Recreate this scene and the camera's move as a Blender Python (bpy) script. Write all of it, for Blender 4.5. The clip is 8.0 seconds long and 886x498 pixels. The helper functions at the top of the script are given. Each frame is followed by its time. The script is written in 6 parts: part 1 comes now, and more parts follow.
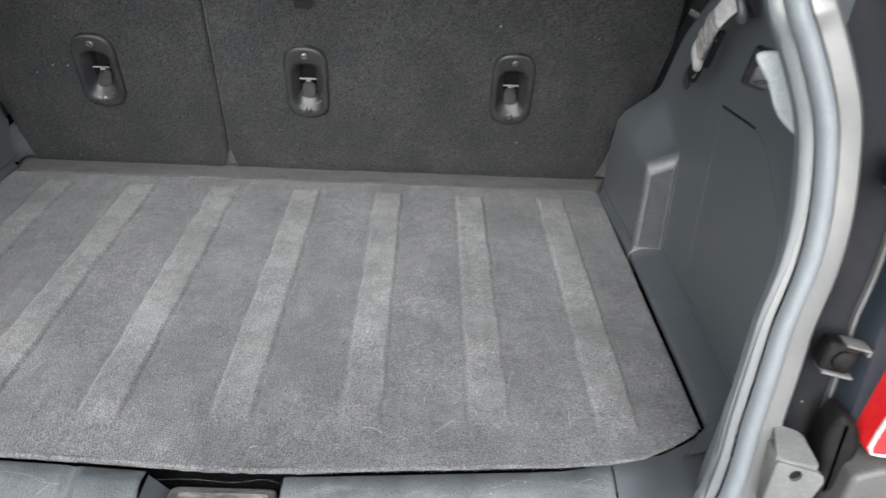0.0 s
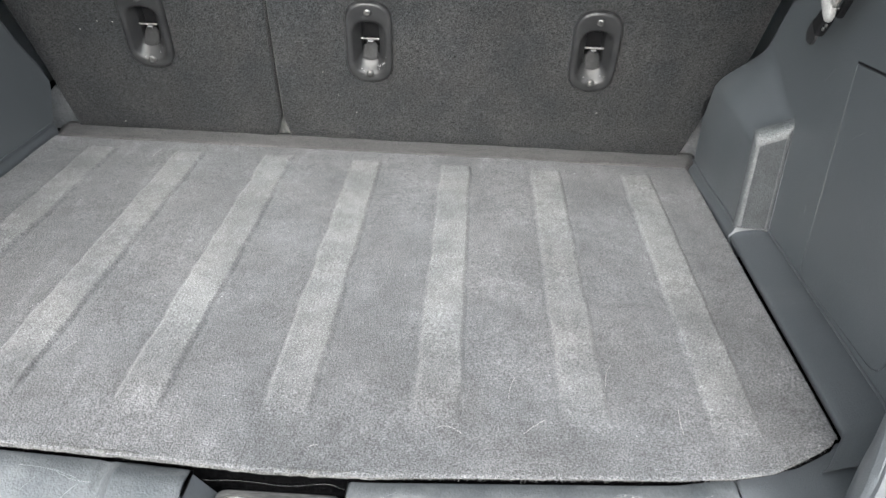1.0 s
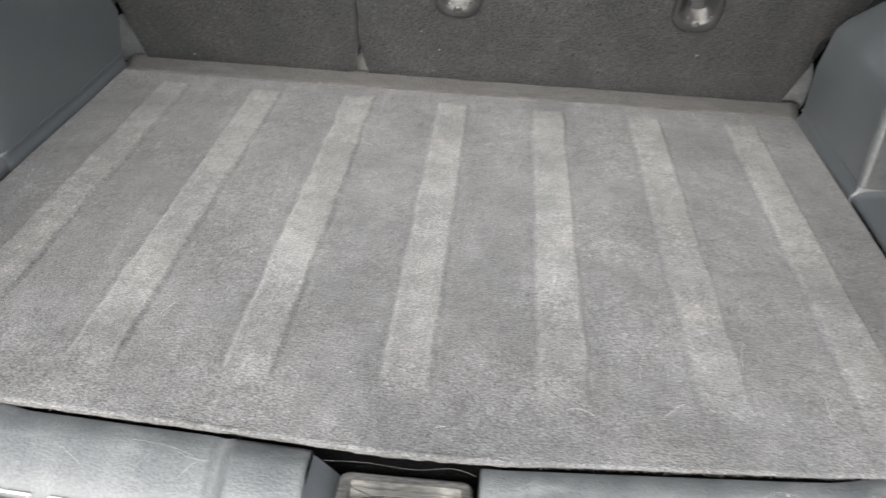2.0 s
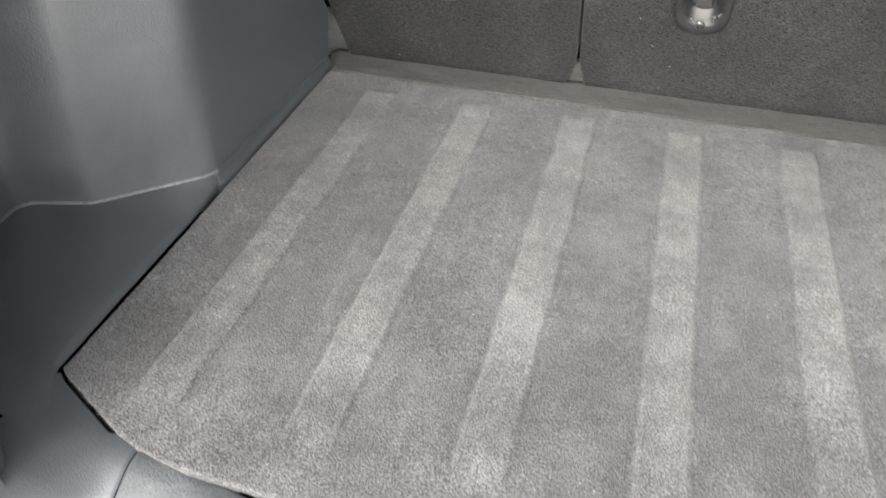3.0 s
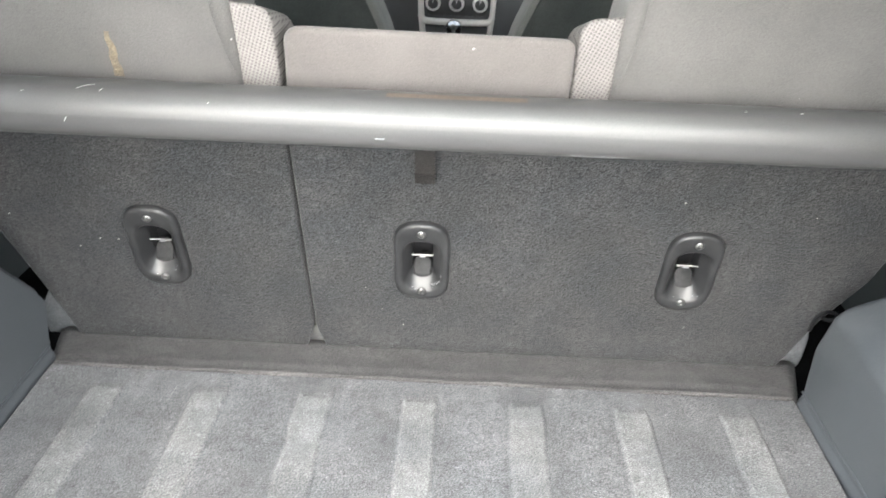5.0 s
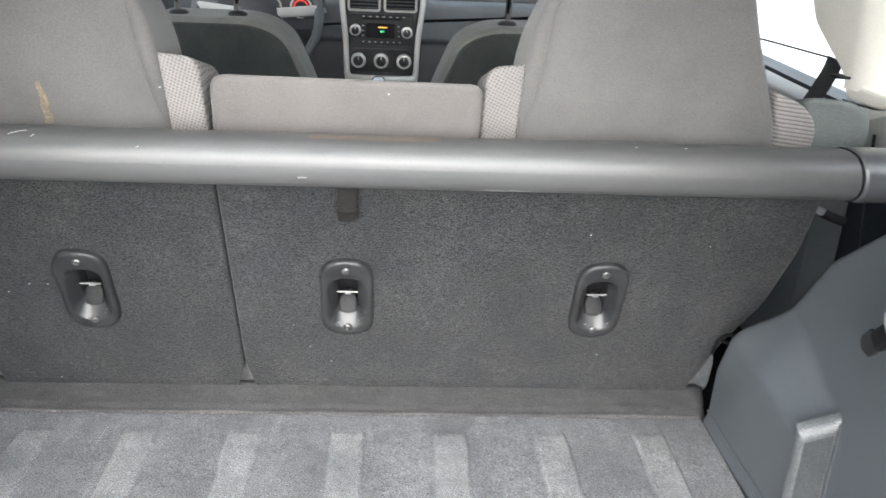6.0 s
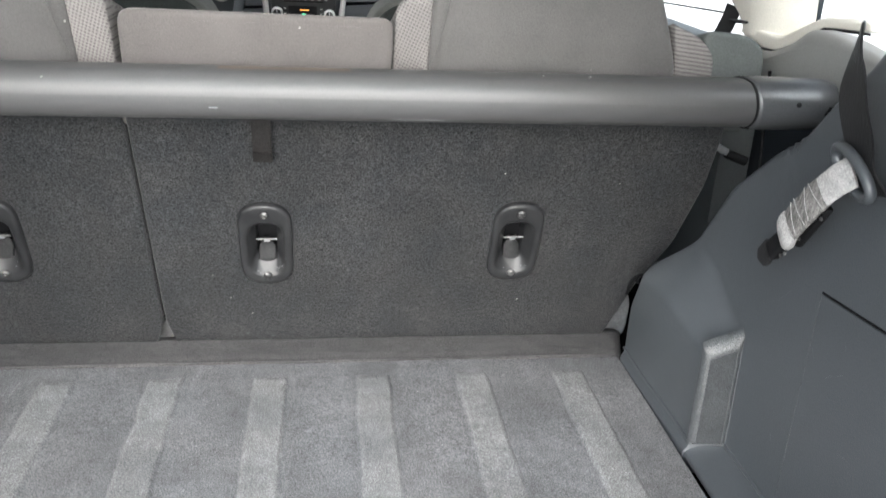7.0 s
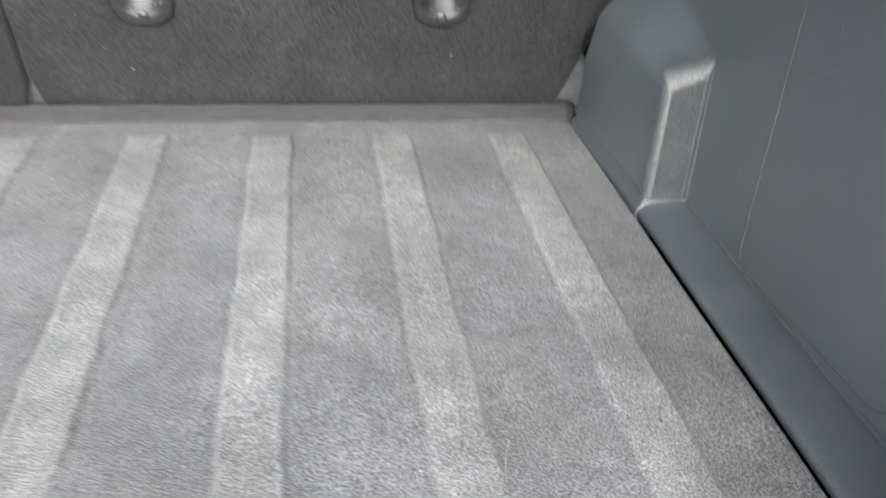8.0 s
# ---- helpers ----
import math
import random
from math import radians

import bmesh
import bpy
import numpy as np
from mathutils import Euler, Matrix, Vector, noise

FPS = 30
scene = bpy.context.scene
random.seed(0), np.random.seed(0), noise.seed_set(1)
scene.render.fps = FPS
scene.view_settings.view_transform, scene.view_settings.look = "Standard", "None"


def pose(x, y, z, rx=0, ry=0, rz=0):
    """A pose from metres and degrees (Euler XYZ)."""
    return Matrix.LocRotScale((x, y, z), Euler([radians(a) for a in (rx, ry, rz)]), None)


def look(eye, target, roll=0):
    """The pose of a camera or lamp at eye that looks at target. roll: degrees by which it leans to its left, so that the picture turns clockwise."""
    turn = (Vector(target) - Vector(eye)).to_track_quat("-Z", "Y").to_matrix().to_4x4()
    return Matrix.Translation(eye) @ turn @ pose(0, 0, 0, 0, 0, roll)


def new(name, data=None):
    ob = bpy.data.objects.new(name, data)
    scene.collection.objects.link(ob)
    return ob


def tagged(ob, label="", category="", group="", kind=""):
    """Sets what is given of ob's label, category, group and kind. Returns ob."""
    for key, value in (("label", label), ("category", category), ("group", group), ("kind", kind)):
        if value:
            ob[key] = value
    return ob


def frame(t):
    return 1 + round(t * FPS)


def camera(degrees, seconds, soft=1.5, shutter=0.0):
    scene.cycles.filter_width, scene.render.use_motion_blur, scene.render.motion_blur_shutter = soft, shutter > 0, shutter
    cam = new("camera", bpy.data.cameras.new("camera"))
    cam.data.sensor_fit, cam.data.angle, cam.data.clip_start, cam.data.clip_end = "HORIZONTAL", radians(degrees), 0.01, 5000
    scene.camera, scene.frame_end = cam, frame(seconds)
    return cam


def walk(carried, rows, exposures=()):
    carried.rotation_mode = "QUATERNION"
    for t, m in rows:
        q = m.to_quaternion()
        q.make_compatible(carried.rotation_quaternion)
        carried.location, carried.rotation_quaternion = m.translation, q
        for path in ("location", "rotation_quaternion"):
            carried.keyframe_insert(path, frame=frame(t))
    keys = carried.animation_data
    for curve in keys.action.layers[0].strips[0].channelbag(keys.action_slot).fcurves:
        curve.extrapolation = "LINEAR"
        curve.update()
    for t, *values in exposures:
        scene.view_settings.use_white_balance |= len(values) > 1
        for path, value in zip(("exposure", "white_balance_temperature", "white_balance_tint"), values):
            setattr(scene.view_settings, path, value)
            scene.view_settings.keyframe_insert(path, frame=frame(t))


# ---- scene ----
cam = camera(55.2, 8.0, 1.5, 0.35)
PATH = [
    (0, (0.195, -0.623, 0.565), (0.25, 1.161, -0.336), 2.8),
    (0.5, (0.167, -0.551, 0.503), (0.152, 1.229, -0.407), 2.5),
    (1, (0.153, -0.517, 0.49), (0.112, 1.255, -0.438), 2.5),
    (1.2, (0.156, -0.511, 0.478), (0.108, 1.256, -0.459), 2.4),
    (2.3, (0.002, -0.413, 0.49), (-0.132, 1.231, -0.64), 3.9),
    (2.5, (-0.028, -0.385, 0.489), (-0.235, 1.24, -0.659), 3.7),
    (3, (-0.063, -0.324, 0.521), (-0.45, 1.24, -0.664), 1.7),
    (3.5, (-0.017, -0.252, 0.596), (-0.464, 1.262, -0.631), 0.7),
    (4, (0.027, -0.215, 0.628), (-0.421, 1.392, -0.476), -0.3),
    (4.5, (0.028, -0.198, 0.661), (-0.156, 1.529, -0.331), 1.8),
    (4.7, (0.038, -0.194, 0.669), (-0.073, 1.559, -0.287), 2.0),
    (5.8, (0.051, -0.252, 0.68), (0.137, 1.583, -0.11), 2.6),
    (6, (0.06, -0.266, 0.676), (0.173, 1.574, -0.099), 2.6),
    (6.5, (0.08, -0.297, 0.654), (0.274, 1.543, -0.105), 2.7),
    (7, (0.082, -0.314, 0.603), (0.347, 1.519, -0.151), 2.9),
    (7.5, (0.106, -0.331, 0.507), (0.366, 1.485, -0.291), 2.8),
    (8, (0.185, -0.22, 0.398), (0.48, 1.471, -0.628), 3.5),
]

# exposure and white balance of the phone along the way: seconds, stops, kelvin, tint
EXPOSURES = [(0.0, 1.27, 6300, 8), (0.5, 1.68, 6350, 8), (1.0, 1.76, 6350, 8), (2.5, 1.62, 6750, 10), (3.0, 1.70, 6750, 10), (3.5, 2.02, 6750, 9), (4.5, 2.47, 6550, 8), (6.0, 2.1, 6250, 9), (6.5, 1.81, 6250, 9), (7.0, 1.72, 6280, 9), (7.5, 1.90, 6350, 9), (8.0, 1.90, 6400, 9)]
walk(cam, [(t, look(eye, target, roll)) for t, eye, target, roll in PATH], EXPOSURES)

# ---- world and light: an overcast day, the hatch open towards the sky ----
world = bpy.data.worlds.new("overcast_sky")
scene.world = world
world.use_nodes = True
wn, wl = world.node_tree.nodes, world.node_tree.links
sky = wn.new("ShaderNodeTexSky")
sky.sky_type, sky.sun_disc = "NISHITA", False
sky.sun_elevation, sky.sun_rotation = radians(27), radians(186)
sky.air_density, sky.dust_density, sky.ozone_density = 1.0, 4.0, 1.0
pale = wn.new("ShaderNodeHueSaturation")
pale.inputs["Saturation"].default_value = 0.35
wl.new(sky.outputs["Color"], pale.inputs["Color"])
wl.new(pale.outputs["Color"], wn["Background"].inputs["Color"])
wn["Background"].inputs["Strength"].default_value = 0.13

sun_data = bpy.data.lights.new("sun", "SUN")
sun_data.energy, sun_data.angle, sun_data.color = 2.5, radians(95), (0.97, 0.985, 1.0)
sun = new("sun", sun_data)
sun.matrix_world = look((-0.35, -4.0, 2.3), (0.0, 0.4, 0.0))


# ---- materials ----
def surface(name, dark, light, rough=0.6, big=6.0, fine=200.0, fine_amount=0.3, bump=0.2, depth=0.002, metal=0.0, spec=0.5, stretch=(1, 1, 1), rough_var=0.1, sheen=0.0):
    """A two-scale surface: slow drift between two colours, fine grain on colour and relief."""
    m = bpy.data.materials.new(name)
    m.use_nodes = True
    n, l = m.node_tree.nodes, m.node_tree.links
    b = n["Principled BSDF"]
    tc = n.new("ShaderNodeTexCoord")
    mp = n.new("ShaderNodeMapping")
    mp.inputs["Scale"].default_value = stretch
    l.new(tc.outputs["Object"], mp.inputs["Vector"])
    n1 = n.new("ShaderNodeTexNoise")
    n1.inputs["Scale"].default_value, n1.inputs["Detail"].default_value = big, 5
    n2 = n.new("ShaderNodeTexNoise")
    n2.inputs["Scale"].default_value, n2.inputs["Detail"].default_value = fine, 3
    for q in (n1, n2):
        l.new(mp.outputs["Vector"], q.inputs["Vector"])
    drift = n.new("ShaderNodeMapRange")
    drift.inputs[1].default_value, drift.inputs[2].default_value = 0.35, 0.65
    l.new(n1.outputs["Fac"], drift.inputs[0])
    mix = n.new("ShaderNodeMix")
    mix.data_type = "RGBA"
    mix.inputs[6].default_value, mix.inputs[7].default_value = (*dark, 1), (*light, 1)
    l.new(drift.outputs[0], mix.inputs[0])
    grain = n.new("ShaderNodeMapRange")
    grain.inputs[1].default_value, grain.inputs[2].default_value = 0.3, 0.7
    grain.inputs[3].default_value, grain.inputs[4].default_value = 1 - fine_amount, 1 + fine_amount
    l.new(n2.outputs["Fac"], grain.inputs[0])
    tint = n.new("ShaderNodeVectorMath")
    tint.operation = "SCALE"
    l.new(mix.outputs[2], tint.inputs[0])
    l.new(grain.outputs[0], tint.inputs["Scale"])
    l.new(tint.outputs[0], b.inputs["Base Color"])
    rr = n.new("ShaderNodeMapRange")
    rr.inputs[3].default_value, rr.inputs[4].default_value = max(rough - rough_var, 0.02), min(rough + rough_var, 1)
    l.new(n1.outputs["Fac"], rr.inputs[0])
    l.new(rr.outputs[0], b.inputs["Roughness"])
    bp = n.new("ShaderNodeBump")
    bp.inputs["Strength"].default_value, bp.inputs["Distance"].default_value = bump, depth
    l.new(n2.outputs["Fac"], bp.inputs["Height"])
    l.new(bp.outputs[0], b.inputs["Normal"])
    b.inputs["Metallic"].default_value = metal
    b.inputs["Specular IOR Level"].default_value = spec
    b.inputs["Sheen Weight"].default_value = sheen
    return m


def math_node(m, op, *ins):
    q = m.node_tree.nodes.new("ShaderNodeMath")
    q.operation = op
    for i, v in enumerate(ins):
        if isinstance(v, (int, float)):
            q.inputs[i].default_value = v
        else:
            m.node_tree.links.new(v, q.inputs[i])
    return q.outputs[0]


RIB_X, RIB_STEP = 0.003, 0.1365      # middle rib of the mat, spacing of its seven ribs
RIB_Y0, RIB_Y1 = 0.082, 0.699


def mat_carpet():
    """Grey needle-felt of the cargo mat: pale worn pile on the raised ribs, stains, light lint."""
    m = surface("mat_carpet", (0.1115, 0.113, 0.1165), (0.1575, 0.159, 0.164), 0.95, 9.0, 560.0, 0.45, 0.75, 0.0022, sheen=0.15, spec=0.15)
    n, l = m.node_tree.nodes, m.node_tree.links
    b = n["Principled BSDF"]
    tc = n.new("ShaderNodeTexCoord")
    sep = n.new("ShaderNodeSeparateXYZ")
    l.new(tc.outputs["Object"], sep.inputs[0])
    wob = n.new("ShaderNodeTexNoise")
    wob.inputs["Scale"].default_value, wob.inputs["Detail"].default_value = 60, 4
    l.new(tc.outputs["Object"], wob.inputs["Vector"])
    wobble = math_node(m, "MULTIPLY", math_node(m, "SUBTRACT", wob.outputs["Fac"], 0.5), 0.006)
    x = math_node(m, "ADD", sep.outputs[0], wobble)
    y = math_node(m, "ADD", sep.outputs[1], wobble)
    ph = math_node(m, "DIVIDE", math_node(m, "SUBTRACT", x, RIB_X - RIB_STEP / 2), RIB_STEP)
    near = math_node(m, "ABSOLUTE", math_node(m, "SUBTRACT", math_node(m, "FRACT", ph), 0.5))
    def ramp(v, a, c):
        q = n.new("ShaderNodeMapRange")
        q.interpolation_type = "SMOOTHSTEP"
        l.new(v, q.inputs[0])
        q.inputs[1].default_value, q.inputs[2].default_value = a, c
        return q.outputs[0]
    band = ramp(near, 0.180, 0.132)
    band = math_node(m, "MULTIPLY", band, ramp(y, RIB_Y0 - 0.02, RIB_Y0 + 0.09))
    band = math_node(m, "MULTIPLY", band, ramp(y, RIB_Y1 + 0.004, RIB_Y1 - 0.004))
    band = math_node(m, "MULTIPLY", band, ramp(math_node(m, "ABSOLUTE", math_node(m, "SUBTRACT", x, RIB_X)), 3.5 * RIB_STEP, 3.45 * RIB_STEP))
    wear = n.new("ShaderNodeTexNoise")
    wear.inputs["Scale"].default_value, wear.inputs["Detail"].default_value = 14, 5
    l.new(tc.outputs["Object"], wear.inputs["Vector"])
    band = math_node(m, "MULTIPLY", band, math_node(m, "ADD", 0.6, math_node(m, "MULTIPLY", 0.4, ramp(wear.outputs["Fac"], 0.3, 0.6))))
    # broad rubbed patches, drawn out along the ribs
    mp = n.new("ShaderNodeMapping")
    mp.inputs["Scale"].default_value = (1, 0.35, 1)
    l.new(tc.outputs["Object"], mp.inputs["Vector"])
    rub = n.new("ShaderNodeTexNoise")
    rub.inputs["Scale"].default_value, rub.inputs["Detail"].default_value, rub.inputs["Roughness"].default_value = 17, 6, 0.62
    l.new(mp.outputs["Vector"], rub.inputs["Vector"])
    rubbed = ramp(rub.outputs["Fac"], 0.42, 0.72)
    # thin streaks where loads were dragged between the ribs
    ms = n.new("ShaderNodeMapping")
    ms.inputs["Scale"].default_value = (1, 0.10, 1)
    l.new(tc.outputs["Object"], ms.inputs["Vector"])
    st = n.new("ShaderNodeTexNoise")
    st.inputs["Scale"].default_value, st.inputs["Detail"].default_value = 46, 3
    l.new(ms.outputs["Vector"], st.inputs["Vector"])
    streak = math_node(m, "MULTIPLY", ramp(st.outputs["Fac"], 0.56, 0.68), ramp(wear.outputs["Fac"], 0.40, 0.60))
    rubbed = math_node(m, "ADD", rubbed, math_node(m, "MULTIPLY", streak, 0.75))
    gain = math_node(m, "ADD", math_node(m, "ADD", 0.96, math_node(m, "MULTIPLY", band, 0.40)), math_node(m, "MULTIPLY", rubbed, 0.22))
    # small blotches of crushed pile, and the tufts themselves
    for scale, lo, hi, amount, det in ((48, 0.3, 0.7, 0.34, 6), (150, 0.3, 0.7, 0.22, 4), (560, 0.32, 0.68, 0.40, 2), (1000, 0.32, 0.68, 0.38, 2)):
        q = n.new("ShaderNodeTexNoise")
        q.inputs["Scale"].default_value, q.inputs["Detail"].default_value, q.inputs["Roughness"].default_value = scale, det, 0.65
        l.new(tc.outputs["Object"], q.inputs["Vector"])
        v = n.new("ShaderNodeMapRange")
        l.new(q.outputs["Fac"], v.inputs[0])
        v.inputs[1].default_value, v.inputs[2].default_value = lo, hi
        v.inputs[3].default_value, v.inputs[4].default_value = 1 - amount / 2, 1 + amount / 2
        gain = math_node(m, "MULTIPLY", gain, v.outputs[0])
    # specks of pale lint
    vor = n.new("ShaderNodeTexVoronoi")
    vor.inputs["Scale"].default_value = 75
    l.new(tc.outputs["Object"], vor.inputs["Vector"])
    speck = math_node(m, "MULTIPLY", math_node(m, "LESS_THAN", vor.outputs["Distance"], 0.07), math_node(m, "GREATER_THAN", rub.outputs["Fac"], 0.53))
    gain = math_node(m, "ADD", gain, math_node(m, "MULTIPLY", speck, 1.6))
    old = b.inputs["Base Color"].links[0].from_socket
    sc = n.new("ShaderNodeVectorMath")
    sc.operation = "SCALE"
    l.new(old, sc.inputs[0])
    l.new(gain, sc.inputs["Scale"])
    # slow drift between a bluish and a brownish grey
    hue = n.new("ShaderNodeTexNoise")
    hue.inputs["Scale"].default_value, hue.inputs["Detail"].default_value = 7, 3
    l.new(tc.outputs["Object"], hue.inputs["Vector"])
    tone = n.new("ShaderNodeMix")
    tone.data_type = "RGBA"
    tone.inputs[6].default_value, tone.inputs[7].default_value = (0.994, 1.0, 1.008, 1), (1.012, 0.999, 0.993, 1)
    l.new(ramp(hue.outputs["Fac"], 0.35, 0.65), tone.inputs[0])
    prod = n.new("ShaderNodeVectorMath")
    prod.operation = "MULTIPLY"
    l.new(sc.outputs[0], prod.inputs[0])
    l.new(tone.outputs[2], prod.inputs[1])
    worn = n.new("ShaderNodeMix")
    worn.data_type = "RGBA"
    worn.inputs[6].default_value, worn.inputs[7].default_value = (1, 1, 1, 1), (1.01, 1.006, 0.98, 1)
    l.new(band, worn.inputs[0])
    last = n.new("ShaderNodeVectorMath")
    last.operation = "MULTIPLY"
    l.new(prod.outputs[0], last.inputs[0])
    l.new(worn.outputs[2], last.inputs[1])
    l.new(last.outputs[0], b.inputs["Base Color"])
    return m


def speckled(m, scale, size, amount):
    """Sparse pale flecks (lint, dust, nicks) over a material."""
    n, l = m.node_tree.nodes, m.node_tree.links
    b = n["Principled BSDF"]
    tc = n.new("ShaderNodeTexCoord")
    vor = n.new("ShaderNodeTexVoronoi")
    vor.inputs["Scale"].default_value = scale
    l.new(tc.outputs["Object"], vor.inputs["Vector"])
    sel = n.new("ShaderNodeSeparateColor")
    l.new(vor.outputs["Color"], sel.inputs[0])
    f = math_node(m, "MULTIPLY", math_node(m, "LESS_THAN", vor.outputs["Distance"], size), math_node(m, "GREATER_THAN", sel.outputs[0], 0.72))
    mix = n.new("ShaderNodeMix")
    mix.data_type = "RGBA"
    mix.inputs[7].default_value = (0.45, 0.44, 0.42, 1)
    l.new(math_node(m, "MULTIPLY", f, amount), mix.inputs[0])
    l.new(b.inputs["Base Color"].links[0].from_socket, mix.inputs[6])
    l.new(mix.outputs[2], b.inputs["Base Color"])
    return m


def stained(m, scale, low, high, stretch=(1, 1, 1), detail=7):
    """Slow uneven soiling over a material, on its colour and gloss."""
    n, l = m.node_tree.nodes, m.node_tree.links
    b = n["Principled BSDF"]
    tc = n.new("ShaderNodeTexCoord")
    mp = n.new("ShaderNodeMapping")
    mp.inputs["Scale"].default_value = stretch
    l.new(tc.outputs["Object"], mp.inputs["Vector"])
    q = n.new("ShaderNodeTexNoise")
    q.inputs["Scale"].default_value, q.inputs["Detail"].default_value, q.inputs["Roughness"].default_value = scale, detail, 0.68
    l.new(mp.outputs["Vector"], q.inputs["Vector"])
    v = n.new("ShaderNodeMapRange")
    l.new(q.outputs["Fac"], v.inputs[0])
    v.inputs[1].default_value, v.inputs[2].default_value = 0.32, 0.68
    v.inputs[3].default_value, v.inputs[4].default_value = low, high
    sc = n.new("ShaderNodeVectorMath")
    sc.operation = "SCALE"
    l.new(b.inputs["Base Color"].links[0].from_socket, sc.inputs[0])
    l.new(v.outputs[0], sc.inputs["Scale"])
    l.new(sc.outputs[0], b.inputs["Base Color"])
    old = b.inputs["Roughness"].links[0].from_socket
    l.new(math_node(m, "MULTIPLY", old, v.outputs[0]), b.inputs["Roughness"])
    return m


def pebbled(m, scale, strength, depth):
    """Moulded pebble grain: small rounded cells in the relief of a plastic."""
    n, l = m.node_tree.nodes, m.node_tree.links
    b = n["Principled BSDF"]
    tc = n.new("ShaderNodeTexCoord")
    warp = n.new("ShaderNodeTexNoise")
    warp.inputs["Scale"].default_value, warp.inputs["Detail"].default_value = scale * 0.4, 2
    l.new(tc.outputs["Object"], warp.inputs["Vector"])
    add = n.new("ShaderNodeVectorMath")
    add.operation = "MULTIPLY_ADD"
    l.new(warp.outputs["Color"], add.inputs[0])
    add.inputs[1].default_value = (0.9 / scale,) * 3
    l.new(tc.outputs["Object"], add.inputs[2])
    vor = n.new("ShaderNodeTexVoronoi")
    vor.feature = "SMOOTH_F1"
    vor.inputs["Scale"].default_value, vor.inputs["Smoothness"].default_value = scale, 0.6
    l.new(add.outputs[0], vor.inputs["Vector"])
    bp = n.new("ShaderNodeBump")
    bp.invert = True
    bp.inputs["Strength"].default_value, bp.inputs["Distance"].default_value = strength, depth
    l.new(vor.outputs["Distance"], bp.inputs["Height"])
    l.new(b.inputs["Normal"].links[0].from_socket, bp.inputs["Normal"])
    l.new(bp.outputs[0], b.inputs["Normal"])
    return m


def dusty(m, scale, colour, amount, low=0.52, high=0.75, stretch=(1, 1, 1)):
    """Hazy patches of dust or handling marks that lighten and dull a surface."""
    n, l = m.node_tree.nodes, m.node_tree.links
    b = n["Principled BSDF"]
    tc = n.new("ShaderNodeTexCoord")
    mp = n.new("ShaderNodeMapping")
    mp.inputs["Scale"].default_value = stretch
    l.new(tc.outputs["Object"], mp.inputs["Vector"])
    q = n.new("ShaderNodeTexNoise")
    q.inputs["Scale"].default_value, q.inputs["Detail"].default_value, q.inputs["Roughness"].default_value = scale, 8, 0.62
    q.inputs["Distortion"].default_value = 0.6
    l.new(mp.outputs["Vector"], q.inputs["Vector"])
    v = n.new("ShaderNodeMapRange")
    v.interpolation_type = "SMOOTHSTEP"
    l.new(q.outputs["Fac"], v.inputs[0])
    v.inputs[1].default_value, v.inputs[2].default_value, v.inputs[4].default_value = low, high, amount
    mix = n.new("ShaderNodeMix")
    mix.data_type = "RGBA"
    mix.inputs[7].default_value = (*colour, 1)
    l.new(v.outputs[0], mix.inputs[0])
    l.new(b.inputs["Base Color"].links[0].from_socket, mix.inputs[6])
    l.new(mix.outputs[2], b.inputs["Base Color"])
    old = b.inputs["Roughness"].links[0].from_socket
    l.new(math_node(m, "ADD", old, math_node(m, "MULTIPLY", v.outputs[0], 0.25)), b.inputs["Roughness"])
    return m


def woven(name, ribbed=False):
    """Open woven insert: pale threads with small dark holes in diagonal rows."""
    m = surface(name, (0.205, 0.192, 0.184), (0.255, 0.238, 0.228), 0.8, 10, 900, 0.15, 0.2, 0.001)
    n, l = m.node_tree.nodes, m.node_tree.links
    b = n["Principled BSDF"]
    tc = n.new("ShaderNodeTexCoord")
    sep = n.new("ShaderNodeSeparateXYZ")
    l.new(tc.outputs["Object"], sep.inputs[0])
    k = 2 * math.pi / 0.0056
    u = math_node(m, "MULTIPLY", math_node(m, "ADD", sep.outputs[0], math_node(m, "MULTIPLY", sep.outputs[2], 0.4)), k)
    v = math_node(m, "MULTIPLY", math_node(m, "SUBTRACT", sep.outputs[2], math_node(m, "MULTIPLY", sep.outputs[0], 0.4)), k * 0.9)
    if ribbed:
        v = math_node(m, "MULTIPLY", math_node(m, "ADD", sep.outputs[2], math_node(m, "MULTIPLY", sep.outputs[0], 0.12)), 2 * math.pi / 0.0050)
        w = math_node(m, "SINE", v)
    else:
        w = math_node(m, "MULTIPLY", math_node(m, "SINE", u), math_node(m, "SINE", v))
    hole = n.new("ShaderNodeMapRange")
    l.new(w, hole.inputs[0])
    hole.inputs[1].default_value, hole.inputs[2].default_value = 0.0, 0.65
    hole.inputs[3].default_value, hole.inputs[4].default_value = 1.0, 0.55
    sc = n.new("ShaderNodeVectorMath")
    sc.operation = "SCALE"
    l.new(b.inputs["Base Color"].links[0].from_socket, sc.inputs[0])
    l.new(hole.outputs[0], sc.inputs["Scale"])
    l.new(sc.outputs[0], b.inputs["Base Color"])
    bp = n.new("ShaderNodeBump")
    bp.inputs["Strength"].default_value, bp.inputs["Distance"].default_value = 0.7, 0.002
    l.new(hole.outputs[0], bp.inputs["Height"])
    l.new(bp.outputs[0], b.inputs["Normal"])
    return m


def glow(name, colour, strength):
    m = bpy.data.materials.new(name)
    m.use_nodes = True
    b = m.node_tree.nodes["Principled BSDF"]
    b.inputs["Base Color"].default_value = (*colour, 1)
    b.inputs["Emission Color"].default_value = (*colour, 1)
    b.inputs["Emission Strength"].default_value = strength
    return m


